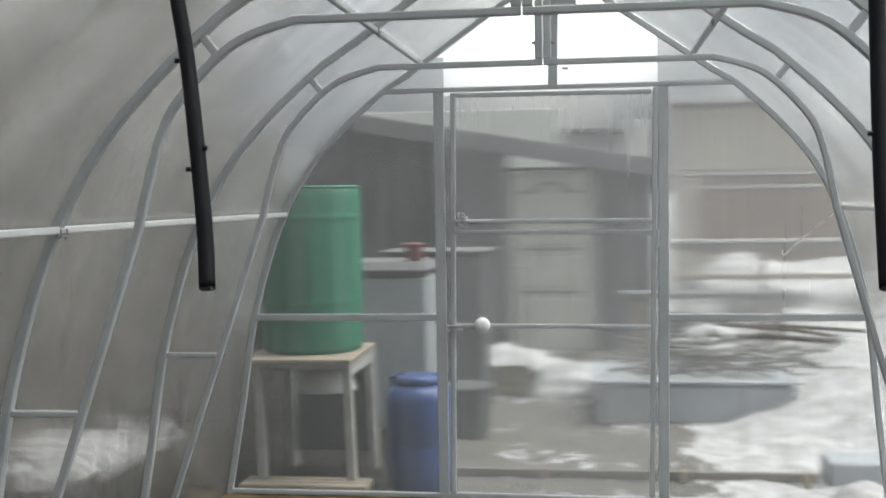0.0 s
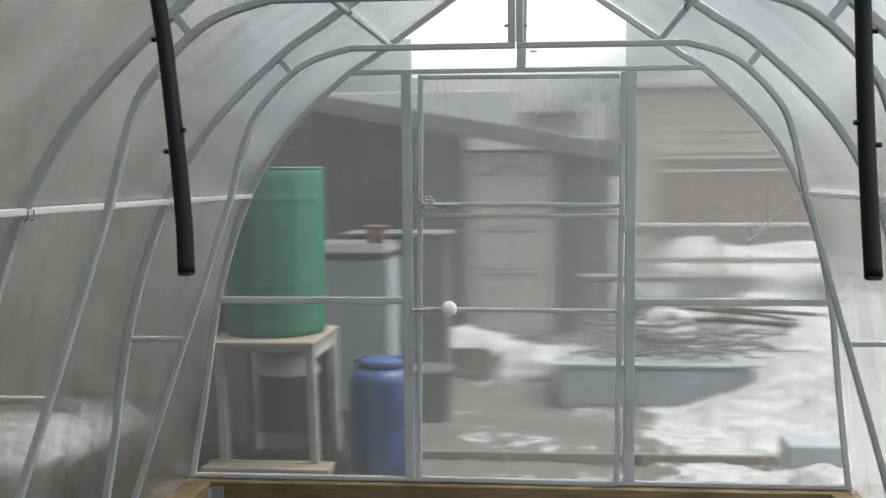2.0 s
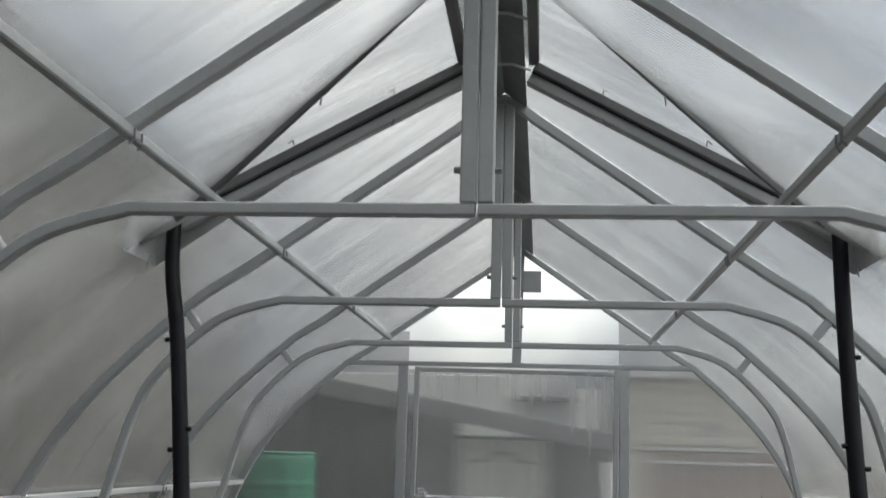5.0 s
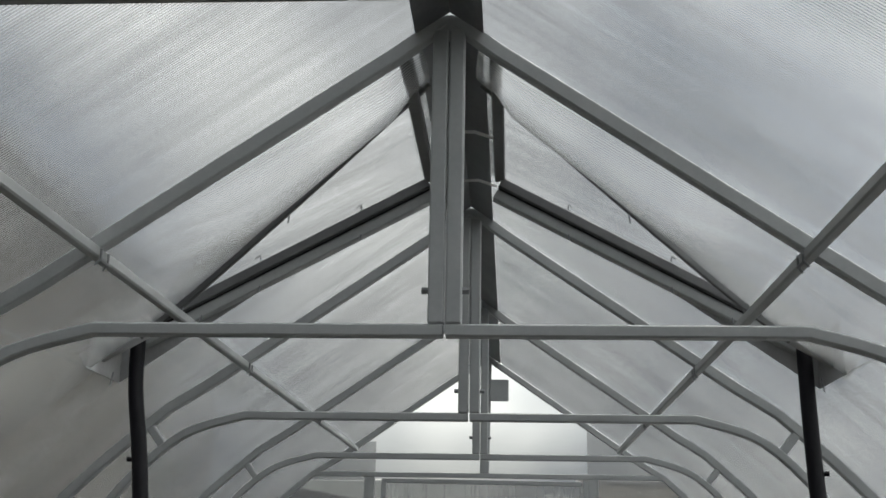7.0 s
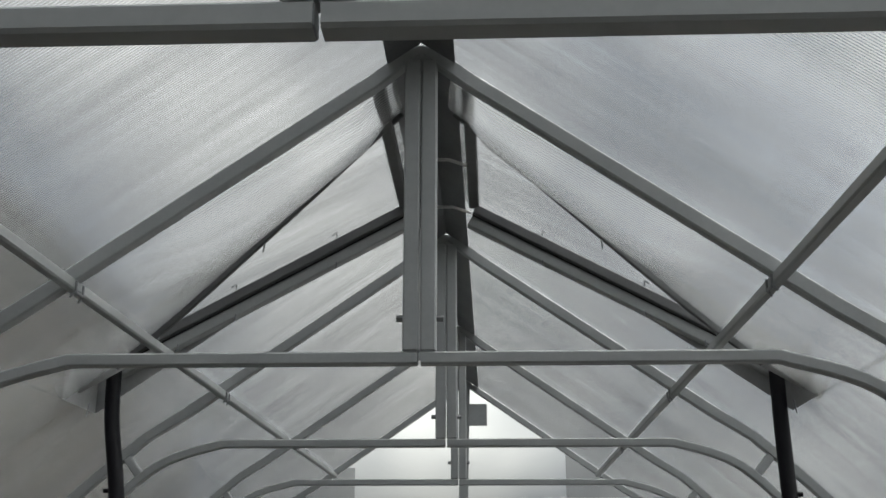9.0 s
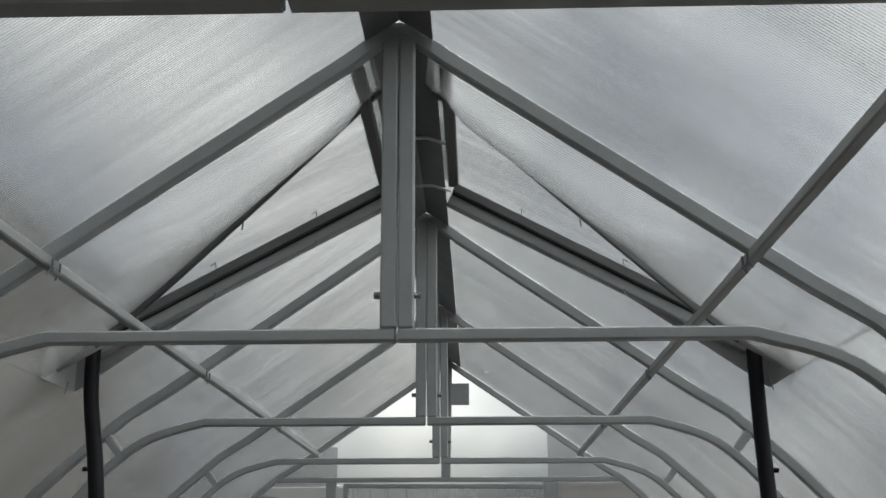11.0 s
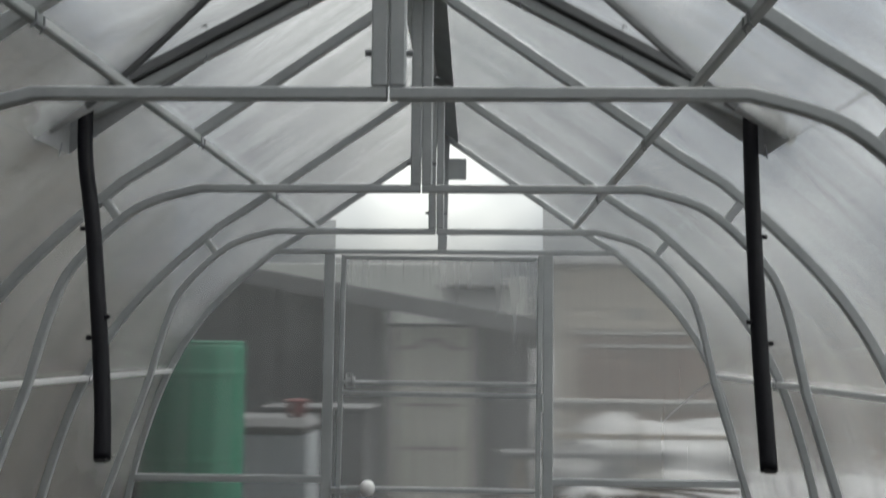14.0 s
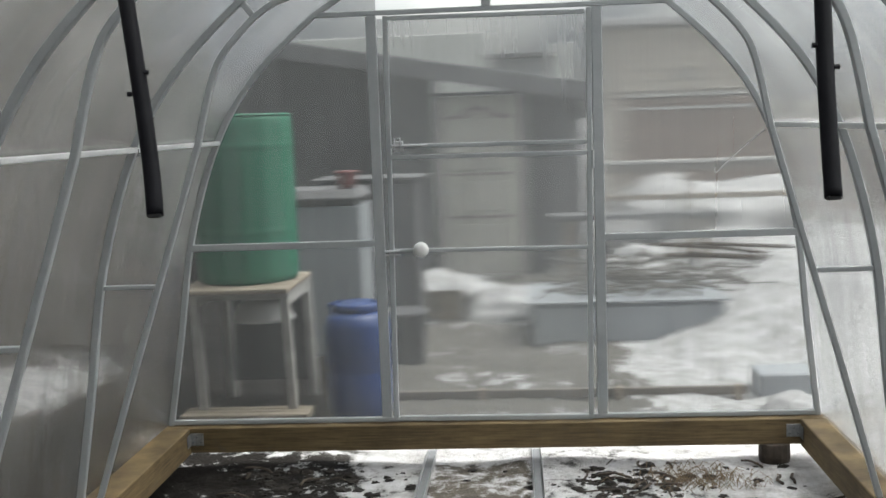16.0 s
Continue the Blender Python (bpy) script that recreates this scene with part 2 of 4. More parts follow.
SNOW = plain("old_snow", (0.24, 0.235, 0.23), (0.58, 0.58, 0.59), 0.65, 0, 4, (1, 1, 1), 0.6, 0.02, 40)


def ground_material():
    """Old snow with soil, mud and trodden slush showing through."""
    m, n, l, p = shader("snowy_soil")
    v = coords(n, l)
    a, f, g = noise_node(n, l, v, 1.1, 8, 0.62), noise_node(n, l, v, 9.0, 8, 0.7), noise_node(n, l, v, 60, 4, 0.7)
    sep = n.new("ShaderNodeSeparateXYZ")
    l.new(v, sep.inputs[0])

    def step(axis, x0, x1, lo, hi):
        r = n.new("ShaderNodeMapRange")
        r.interpolation_type = "SMOOTHSTEP"
        for key, value in (("From Min", x0), ("From Max", x1), ("To Min", lo), ("To Max", hi)):
            r.inputs[key].default_value = value
        l.new(sep.outputs[axis], r.inputs["Value"])
        return r.outputs[0]

    def calc(how, x, y):
        q = n.new("ShaderNodeMath")
        q.operation = how
        for k, value in enumerate((x, y)):
            if isinstance(value, (int, float)):
                q.inputs[k].default_value = value
            else:
                l.new(value, q.inputs[k])
        return q.outputs[0]

    grain = calc("ADD", calc("ADD", calc("MULTIPLY", a, 0.50), calc("MULTIPLY", f, 0.42)), calc("MULTIPLY", g, 0.16))
    outside, inside = step(1, 0.0, 0.35, 0, 1), step(1, -0.05, 0.05, 1, 0)
    mud = calc("MULTIPLY", calc("MULTIPLY", step(0, -0.36, -0.28, 0, 1), step(0, 0.10, 0.19, 1, 0)), inside)
    bed = calc("ADD", step(0, -0.85, -0.5, -0.062, 0.03), step(0, 0.6, 0.95, 0.0, 0.05))
    trodden = step(1, 0.55, 0.9, 0.0, -0.165)
    foot = calc("MULTIPLY", step(1, 0.12, 0.2, 0, 0.06), step(0, -0.8, -0.4, 0, 1))
    # unseen southern floor darkened so that less light bounces up
    dark_floor = calc("MULTIPLY", step(1, -1.5, -0.8, -0.2, 0.0), inside)
    bank = calc("MULTIPLY", step(0, 0.6, 1.2, 0.0, 0.29), outside)
    level = calc("SUBTRACT", grain, 0.035)
    for term in (step(0, -2.05, -1.8, 0.035, 0.0), bed, trodden, foot, bank, calc("MULTIPLY", mud, -0.10), dark_floor):
        level = calc("ADD", level, term)
    soil = ramp(n, l, g, [(0.3, (0.003, 0.0027, 0.0024)), (0.7, (0.020, 0.016, 0.013))])
    soil = mixed(n, l, mud, soil, ramp(n, l, f, [(0.3, (0.07, 0.06, 0.048)), (0.7, (0.26, 0.23, 0.195))]))
    slush = ramp(n, l, g, [(0.3, (0.11, 0.104, 0.094)), (0.7, (0.20, 0.19, 0.172))])
    soil = mixed(n, l, calc("MULTIPLY", outside, step(0, -1.15, -0.75, 0, 1)), soil, slush)
    snow = ramp(n, l, f, [(0.25, (0.24, 0.23, 0.22)), (0.6, (0.68, 0.68, 0.69))])
    fac = ramp(n, l, level, [(0.465, (0, 0, 0)), (0.49, (0.45, 0.45, 0.45)), (0.53, (1, 1, 1))])
    l.new(mixed(n, l, fac, soil, snow), p.inputs["Base Color"])
    p.inputs["Roughness"].default_value, p.inputs["Specular IOR Level"].default_value = 0.8, 0.2
    bumped(n, l, grain, 1.0, 0.1, p)
    return m


GROUND = ground_material()
BRACKET = plain("dull_zinc_bracket", (0.22, 0.23, 0.24), (0.46, 0.47, 0.48), 0.35, 0.7, 25)
DARKEDGE = plain("dark_edge_profile", (0.11, 0.114, 0.118), (0.16, 0.164, 0.168), 0.55, 0.2, 10)


def timber_material():
    """Sawn softwood, damp and dirty in places, with knots and long grain."""
    m, n, l, p = shader("sawn_timber")
    v = coords(n, l)
    stain, dirt = noise_node(n, l, v, 3.0, 6, 0.65), noise_node(n, l, v, 14.0, 6, 0.7)
    grain = noise_node(n, l, coords(n, l, (3, 3, 60)), 2.0, 5, 0.6)
    c = ramp(n, l, grain, [(0.3, (0.095, 0.064, 0.027)), (0.7, (0.225, 0.158, 0.075))])
    c = mixed(n, l, 1.0, c, ramp(n, l, stain, [(0.32, (0.50, 0.48, 0.45)), (0.62, (1, 1, 1))]), "MULTIPLY")
    c = mixed(n, l, ramp(n, l, dirt, [(0.58, (0, 0, 0)), (0.72, (0.55, 0.55, 0.55))]), c, (0.10, 0.085, 0.06))
    l.new(c, p.inputs["Base Color"])
    p.inputs["Roughness"].default_value = 0.7
    bumped(n, l, grain, 0.35, 0.003, p)
    return m


TIMBER = timber_material()

# ---- building helpers ----
def mesh_of(name, bm, material, smooth=False):
    me = bpy.data.meshes.new(name)
    bmesh.ops.recalc_face_normals(bm, faces=bm.faces)
    bm.to_mesh(me)
    bm.free()
    if smooth:
        for f in me.polygons:
            f.use_smooth = True
    me.materials.append(material)
    return me


def part(name, bm, material, parent=None, label="", smooth=False):
    ob = new(name, mesh_of(name, bm, material, smooth))
    if parent is not None:
        ob.parent = parent
    if label:
        tagged(ob, label)
    return ob


def facing_in(ob):
    """Turns a sheet so that its faces look into the house."""
    p = ob.data.polygons[0]
    if p.normal.dot(Vector((0, p.center.y, 0.9)) - p.center) < 0:
        ob.data.flip_normals()
    return ob


def thing(name, label, category, group="", kind="", at=(0, 0, 0)):
    ob = new(name)
    ob.location = at
    return tagged(ob, label, category, group, kind)


def box(bm, x0, x1, y0, y1, z0, z1, bevel=0.0, rot=None):
    r = bmesh.ops.create_cube(bm, size=1)
    vs = r["verts"]
    m = Matrix.Translation(((x0 + x1) / 2, (y0 + y1) / 2, (z0 + z1) / 2))
    if rot is not None:
        m = m @ rot
    bmesh.ops.transform(bm, matrix=m @ Matrix.Diagonal((x1 - x0, y1 - y0, z1 - z0, 1)), verts=vs)
    if bevel:
        es = {e for v in vs for e in v.link_edges}
        bmesh.ops.bevel(bm, geom=list(es), offset=bevel, segments=1, affect="EDGES")
    return bm


def slab(x0, x1, y0, y1, z0, z1, bevel=0.003):
    return box(bmesh.new(), x0, x1, y0, y1, z0, z1, bevel)


def square(w, h, c=0.003):
    a, b = w / 2, h / 2
    return [(a - c, -b), (a, -b + c), (a, b - c), (a - c, b), (-a + c, b), (-a, b - c), (-a, -b + c), (-a + c, -b)]


def ring(r, k=12):
    return [(r * math.cos(2 * math.pi * i / k), r * math.sin(2 * math.pi * i / k)) for i in range(k)]


def sweep(bm, pts, section, ref=(0, 1, 0), caps=True):
    """Carries a section along a line; its first axis lies across the line, its second along ref."""
    pts = [Vector(p) for p in pts]
    ref = Vector(ref)
    rows = []
    for i, p in enumerate(pts):
        a = (p - pts[i - 1]).normalized() if i else None
        b = (pts[i + 1] - p).normalized() if i + 1 < len(pts) else None
        t = (a or b) if (a is None or b is None) else (a + b).normalized()
        stretch = 1.0 if (a is None or b is None) else 1 / max(0.4, t.dot(a))
        side = t.cross(ref).normalized()
        up = side.cross(t).normalized()
        rows.append([bm.verts.new(p + side * (u * stretch) + up * v) for u, v in section])
    k = len(section)
    for r0, r1 in zip(rows, rows[1:]):
        for i in range(k):
            bm.faces.new((r0[i], r0[(i + 1) % k], r1[(i + 1) % k], r1[i]))
    if caps:
        bm.faces.new(rows[0])
        bm.faces.new(rows[-1][::-1])
    return bm


def tube(pts, w=0.025, h=None, ref=(0, 1, 0)):
    return sweep(bmesh.new(), pts, square(w, h or w), ref)


def lathe(profile, k=32):
    """Turns (radius, height) pairs round the z axis."""
    bm = bmesh.new()
    rows = [[bm.verts.new((r * math.cos(2 * math.pi * i / k), r * math.sin(2 * math.pi * i / k), z)) for i in range(k)] for r, z in profile]
    for a, b in zip(rows, rows[1:]):
        for i in range(k):
            bm.faces.new((a[i], a[(i + 1) % k], b[(i + 1) % k], b[i]))
    bm.faces.new(rows[0][::-1])
    bm.faces.new(rows[-1])
    return bm


def spline(pts, n=6):
    """A smooth line through a few points."""
    out = []
    q = [pts[0]] + list(pts) + [pts[-1]]
    for i in range(1, len(q) - 2):
        p0, p1, p2, p3 = (np.array(p, float) for p in q[i - 1:i + 3])
        for s in range(n):
            t = s / n
            out.append(tuple(0.5 * (2 * p1 + (p2 - p0) * t + (2 * p0 - 5 * p1 + 4 * p2 - p3) * t * t + (3 * p1 - p0 - 3 * p2 + p3) * t ** 3)))
    out.append(tuple(pts[-1]))
    return out


# ---- the greenhouse frame ----
RIDGE = 2.425
STEP = 1.1
TRUSSES = [-STEP * k for k in (1, 2, 3, 4, 5)]
BACK = -6.6
HALF = spline([(1.51, 0.0), (1.45, 0.41), (1.395, 0.83), (1.315, 1.15), (1.225, 1.38), (1.115, 1.56), (0.97, 1.72), (0.80, 1.872)])
HALF = HALF + [(0.8 * (1 - k / 8), 1.872 + (RIDGE - 1.872) * k / 8) for k in range(1, 9)]
BAR = 1.854
LEG = [(0.0, BAR), (0.583, BAR)] + spline([(0.583, BAR), (0.745, 1.80), (0.89, 1.665), (0.95, 1.55), (1.005, 1.33)])[1:] + [(1.15, 0.87), (1.285, 0.45), (1.425, 0.0)]


def lean(z):
    """The whole frame stands a little askew towards the west at its foot."""
    return -0.06 * max(0.0, 1 - z / 1.872)


def half_at(line, z):
    for (x0, z0), (x1, z1) in zip(line, line[1:]):
        if min(z0, z1) <= z <= max(z0, z1) and z0 != z1:
            return x0 + (x1 - x0) * (z - z0) / (z1 - z0)
    return line[-1][0]


def roof_z(x):
    return RIDGE - (RIDGE - 1.872) / 0.8 * abs(x)


def bolt(parent, x, y, z, rx=0, ry=0, r=0.007, h=0.012, material=None):
    b = bmesh.new()
    bmesh.ops.create_cone(b, cap_ends=True, segments=6, radius1=r, radius2=r, depth=h)
    ob = part("bolt", b, material or ZINC, parent)
    ob.matrix_basis = pose(x, y, z, rx, ry, 0)
    return ob


def clip(parent, x, y, z, s):
    """A bent wire clamp that ties a purlin to an arch."""
    b = bmesh.new()
    for dy in (-0.017, 0.017):
        sweep(b, [(x - 0.014 * s, y + dy, z + 0.012), (x - 0.014 * s, y + dy, z - 0.006), (x - 0.006 * s, y + dy * 1.2, z - 0.017)], ring(0.0022, 6))
    sweep(b, [(x - 0.014 * s, y - 0.017, z - 0.008), (x - 0.014 * s, y + 0.017, z - 0.008)], ring(0.003, 6), (0, 0, 1))
    return part("wire_clamp", b, DARKSTEEL, parent)


def arch_truss(y):
    t = thing("arch_truss", "grey painted steel tube arch with a split crossbar", "greenhouse arch", "greenhouse arches", at=(0, y, 0))
    for s in (-1, 1):
        off = 0.0135
        part("outer_arch", tube([(s * (x - off) + lean(z), 0, z - (0.007 if x < 0.8 else 0)) for x, z in HALF[:-1]] + [(s * 0.012, 0, RIDGE - 0.016)], 0.027), STEEL, t)
        part("inner_arch", tube([(s * max(x, 0.003) + lean(z), 0, z) for x, z in LEG], 0.021, 0.026), STEEL, t)
        part("ridge_post", slab(*sorted((s * 0.001, s * 0.028)), -0.014, 0.014, BAR + 0.0105, RIDGE - 0.035), STEEL, t)
        z = 0.82
        part("strut", tube([(s * (half_at(LEG, z) + 0.012) + lean(z), 0, z), (s * (half_at(HALF, z) - 0.026) + lean(z), 0, z)], 0.018), STEEL, t)
        part("strut", tube([(s * 0.795 + lean(1.77), 0, 1.775), (s * 0.835 + lean(1.8), 0, 1.825)], 0.022), STEEL, t)
        bolt(t, s * 0.033, 0, BAR + 0.068, 0, 90, 0.006, 0.012, DARKSTEEL)
        part("end_cap", slab(*sorted((s * 0.002, s * 0.006)), -0.0115, 0.0115, BAR - 0.009, BAR + 0.009, 0.001), DARKSTEEL, t)
    part("ridge_plate", slab(-0.026, 0.026, -0.0115, 0.0115, RIDGE - 0.06, RIDGE - 0.006, 0.002), STEEL, t)
    return t


for y in TRUSSES:
    arch_truss(y).location.z = 0.017 if y < -4 else 0.0

for s in (-1, 1):
    for x, z in ((0.592, 1.984), (1.232 + s * lean(1.32), 1.318)):
        p = thing("purlin", "straight grey steel purlin tied to the arches with wire", "purlin", "purlins")
        part("tube", tube([(s * x, BACK + 0.02, z), (s * x, -0.014, z)], 0.02, 0.02, (0, 0, 1)), SHEENSTEEL if z < 1.5 else STEEL, p)
        for y in TRUSSES:
            clip(p, s * x, y, z - 0.008, s)

# ridge cap: folded metal strip under the ridge with clear joining pieces
cap = thing("ridge_cap", "dark folded galvanised strip along the ridge", "ridge cap", kind="structure")
for y0, y1 in zip([0.0] + TRUSSES[:-1], TRUSSES):
    b = bmesh.new()
    sweep(b, [(0, y1 + 0.015, 0), (0, y0 - 0.015, 0)], [(-0.06, -0.041), (0, 0), (0.06, -0.041), (0.06, -0.037), (0, 0.005), (-0.06, -0.037)], (0, 0, 1))
    part("strip", b, DARKSTEEL, cap).location = (0, 0, RIDGE - 0.004)
for y in (-2.55, -2.86):
    b = sweep(bmesh.new(), [(-0.06, y, RIDGE - 0.06), (-0.02, y, RIDGE - 0.046), (0.03, y, RIDGE - 0.046), (0.075, y, RIDGE - 0.062)], square(0.006, 0.006, 0.001))
    part("joint_strip", b, WHITE, cap)

# ---- skin of the sides and the roof ----
VENT_Y0, VENT_Y1, VENT_X0, VENT_X1 = -3.285, -2.585, 0.075, 0.79


def skin_strip(s, y0, y1, cut):
    """One bay of sheet from sill to ridge; cut leaves the opening of a roof vent free."""
    b = bmesh.new()
    line = HALF if not cut else [p for p in HALF if p[0] >= 0.8 - 1e-6] + [(VENT_X1, roof_z(VENT_X1)), (VENT_X0, roof_z(VENT_X0)), (0, RIDGE)]
    rows = [[b.verts.new((s * x + lean(z), y, z)) for x, z in line] for y in (y0, y1)]
    for i in range(len(line) - 1):
        if cut and abs(line[i][0] - VENT_X1) < 1e-6:
            continue
        b.faces.new((rows[0][i], rows[0][i + 1], rows[1][i + 1], rows[1][i]))
    return b


for s, nm in ((-1, "wall_west"), (1, "wall_east")):
    w = thing(nm, "milky ribbed twin-wall polycarbonate skin bent over the arches", "greenhouse wall", kind="structure")
    for y0, y1, cut in ((-2.2, 0.0, 0), (VENT_Y1, -2.2, 0), (VENT_Y0, VENT_Y1, 1), (-4.4, VENT_Y0, 0), (BACK, -4.4, 0)):
        facing_in(part("sheet", skin_strip(s, y0, y1, cut), ROOF, w, smooth=True))

# ---- roof vents with their pipe handles ----


def roof_vent(s):
    v = thing("roof_vent", "roof vent flap of milky sheet held ajar in a steel frame", "roof vent", "roof vents")
    a, c = (s * 0.072, -2.605, 2.322), (s * 0.75, -2.605, 1.958)
    part("lid_bar", tube([a, c], 0.027, 0.03), STEEL, v)
    up = Vector((s * 0.47, 0, 0.88)) * 0.027
    part("edge_profile", tube([(a[0] + up.x, a[1] - 0.012, a[2] + up.z), (c[0] + up.x, c[1] - 0.012, c[2] + up.z)], 0.024, 0.034), DARKEDGE, v)
    part("seal", tube([(a[0] + up.x * 0.45, a[1] - 0.017, a[2] + up.z * 0.48), (c[0] + up.x * 0.48, c[1] - 0.017, c[2] + up.z * 0.48)], 0.004, 0.007), RUBBER, v)
    part("hinge_bar", tube([(s * 0.082, VENT_Y0 + 0.02, 2.362), (s * 0.082, -2.62, 2.362)], 0.024, 0.024, (0, 0, 1)), DARKEDGE, v)
    # the lid's sheet, hinged at the ridge, beyond the free edge of the inner flap
    free = spline([(0.052, -3.10, 2.372), (0.285, -2.965, 2.205), (0.585, -2.81, 2.0), (0.79, -2.765, 1.862)], 5)
    b = bmesh.new()
    lid = [(s * x, y - 0.02, 2.387 - (x - 0.05) * 0.526) for x, y, z in free]
    far = [(p[0], VENT_Y1, p[2]) for p in lid]
    va, vb = [b.verts.new(p) for p in lid], [b.verts.new(p) for p in far]
    for k in range(len(lid) - 1):
        b.faces.new((va[k], va[k + 1], vb[k + 1], vb[k]))
    facing_in(part("lid_sheet", b, ROOF, v))
    # added closing sheets that block bright sky in the gaps under the lid
    lo, hi = roof_z(0.79) - 0.003, roof_z(0.05)
    for nm, q in (("closing_cheek", [(s * 0.05, VENT_Y1, 2.387), (s * 0.79, VENT_Y1, 1.998), (s * 0.79, VENT_Y1, lo), (s * 0.05, VENT_Y1, hi)]),
                  ("closing_front", [(s * 0.79, -2.79, 1.998), (s * 0.79, VENT_Y1, 1.998), (s * 0.79, VENT_Y1, lo), (s * 0.79, -2.79, lo)])):
        b = bmesh.new()
        b.faces.new([b.verts.new(p) for p in q])
        part(nm, b, CURL, v)
    # inner flap bent down from the arch, a dark strip along its free edge
    b = bmesh.new()
    rows = []
    for x, y, z in free:
        y0 = -3.285
        row = []
        for k in range(19):
            t = k / 18
            sag = 0.045 * math.sin(math.pi * t) * (1 if x > 0.1 else 0.6) * min(1.0, max(0.0, (0.55 - x) / 0.16)) - 0.010 * t
            row.append(b.verts.new((s * (x - 0.4 * sag), y0 + (y - y0) * t, roof_z(x) - 0.012 - sag)))
        rows.append(row)
    for r0, r1 in zip(rows, rows[1:]):
        for k in range(18):
            b.faces.new((r0[k], r0[k + 1], r1[k + 1], r1[k]))
    facing_in(part("flap_sheet", b, ROOF, v, smooth=True))
    edge = [(s * x, y, roof_z(x) - 0.006) for x, y, z in free]
    part("flap_edge", sweep(bmesh.new(), edge[:-3], square(0.008, 0.017, 0.002), (0, 0, 1)), DARKEDGE, v)
    part("lid_curl", sweep(bmesh.new(), [(s * 0.69, -2.70, 1.995), (s * 0.76, -2.70, 1.955), (s * 0.835, -2.70, 1.912)], ring(0.030, 16), (0, 1, 0)), CURL, v, "rolled end of the lid sheet", smooth=True)
    for k, (x, dy) in enumerate(((0.24, -2.62), (0.47, -2.62), (0.60, -2.62))):
        z = 2.322 - (x - 0.072) * 0.537
        b = sweep(bmesh.new(), [(s * x, dy, z + 0.045), (s * x, dy - 0.012, z + 0.06), (s * (x + 0.01), dy - 0.015, z + 0.05)], ring(0.0018, 6), (1, 0, 0))
        part("hook_screw", b, DARKSTEEL, v)
        b = sweep(bmesh.new(), [(s * x, dy, z - 0.01), (s * x, dy - 0.004, z - 0.022), (s * (x + 0.004), dy - 0.004, z - 0.027)], ring(0.0018, 6), (1, 0, 0))
        part("hook_screw", b, DARKSTEEL, v)
    for i in (6, 10):
        x, y, z = edge[i]
        part("hook_screw", sweep(bmesh.new(), [(x, y, z), (x + 0.004 * s, y, z - 0.03)], ring(0.0018, 6), (0, 1, 0)), DARKSTEEL, v)
    part("hook_screw", sweep(bmesh.new(), [(s * 0.76, -2.71, 1.88), (s * 0.765, -2.71, 1.85)], ring(0.0018, 6), (0, 1, 0)), DARKSTEEL, v)
    # black pipe handle hanging from the lower end
    # it leans in towards the middle of the house at its foot
    if s < 0:
        line = [(-0.742, -2.62, 1.985), (-0.722, -2.667, 1.853), (-0.678, -2.727, 1.69), (-0.623, -2.821, 1.452), (-0.594, -2.877, 1.319), (-0.577, -2.92, 1.221)]
        knobs = ((1.69, -1), (1.457, -1), (1.50, 1))
    else:
        line = [(0.752, -2.62, 1.975), (0.741, -2.667, 1.843), (0.73, -2.724, 1.691), (0.715, -2.818, 1.452), (0.708, -2.874, 1.319), (0.703, -2.92, 1.215)]
        knobs = ((1.457, 1), (1.68, 1), (1.50, -1))
    h = part("pipe_handle", sweep(bmesh.new(), spline(line, 5), ring(0.0165, 20)), PIPE, v, "black plastic pipe hanging as a handle", smooth=True)
    for z, d in knobs:
        x, y = next((p[0] + (q[0] - p[0]) * (z - p[2]) / (q[2] - p[2]), p[1] + (q[1] - p[1]) * (z - p[2]) / (q[2] - p[2])) for p, q in zip(line, line[1:]) if q[2] <= z <= p[2])
        bolt(h, x + d * 0.020, y - 0.006, z, 0, 90, 0.0055, 0.010, PIPE)
    b = bmesh.new()
    x, y, z = line[-1]
    box(b, x - 0.012, x + 0.012, y - 0.012, y + 0.012, z - 0.004, z + 0.004, 0.002)
    part("pipe_plug", b, RUBBER, h)
    return v


for s in (-1, 1):
    roof_vent(s)

# ---- end wall ----
endw = thing("wall_north", "clear polycarbonate end wall in a grey steel frame", "end wall", kind="structure")
RAIL_T = 1.872
for s in (-1, 1):
    part("end_arch", tube([(s * (x - 0.014) + lean(z), 0, z - (0.008 if x < 0.8 else 0)) for x, z in HALF], 0.026), STEEL, endw)
    x = half_at(HALF, 0.835)
    part("side_rail", tube([(-0.548 if s < 0 else 0.492, 0, 0.837), (s * (x - 0.02) + lean(0.837), 0, 0.837)], 0.032, 0.025), STEEL, endw)
part("top_rail", tube([(-0.79, 0, RAIL_T), (0.79, 0, RAIL_T)], 0.022, 0.024, (0, 1, 0)), STEEL, endw)
part("bottom_rail", tube([(-1.56, 0, 0.012), (1.44, 0, 0.012)], 0.022, 0.024, (0, 1, 0)), STEEL, endw)
part("post", tube([(-0.527, 0, 0.024), (-0.527, 0, RAIL_T - 0.012)], 0.046, 0.026), STEEL, endw)
part("post", tube([(0.470, 0, 0.024), (0.475, 0, RAIL_T - 0.012)], 0.046, 0.026), STEEL, endw)
part("king_post", tube([(-0.010, 0, RAIL_T + 0.012), (0.0, 0, RIDGE - 0.03)], 0.042, 0.026), STEEL, endw)
part("angle_bracket", slab(0.012, 0.098, -0.02, -0.017, 2.205, 2.305), STEEL, endw)
bolt(endw, 0.045, 0, BAR + 0.10, 0, 90, 0.006, 0.03)


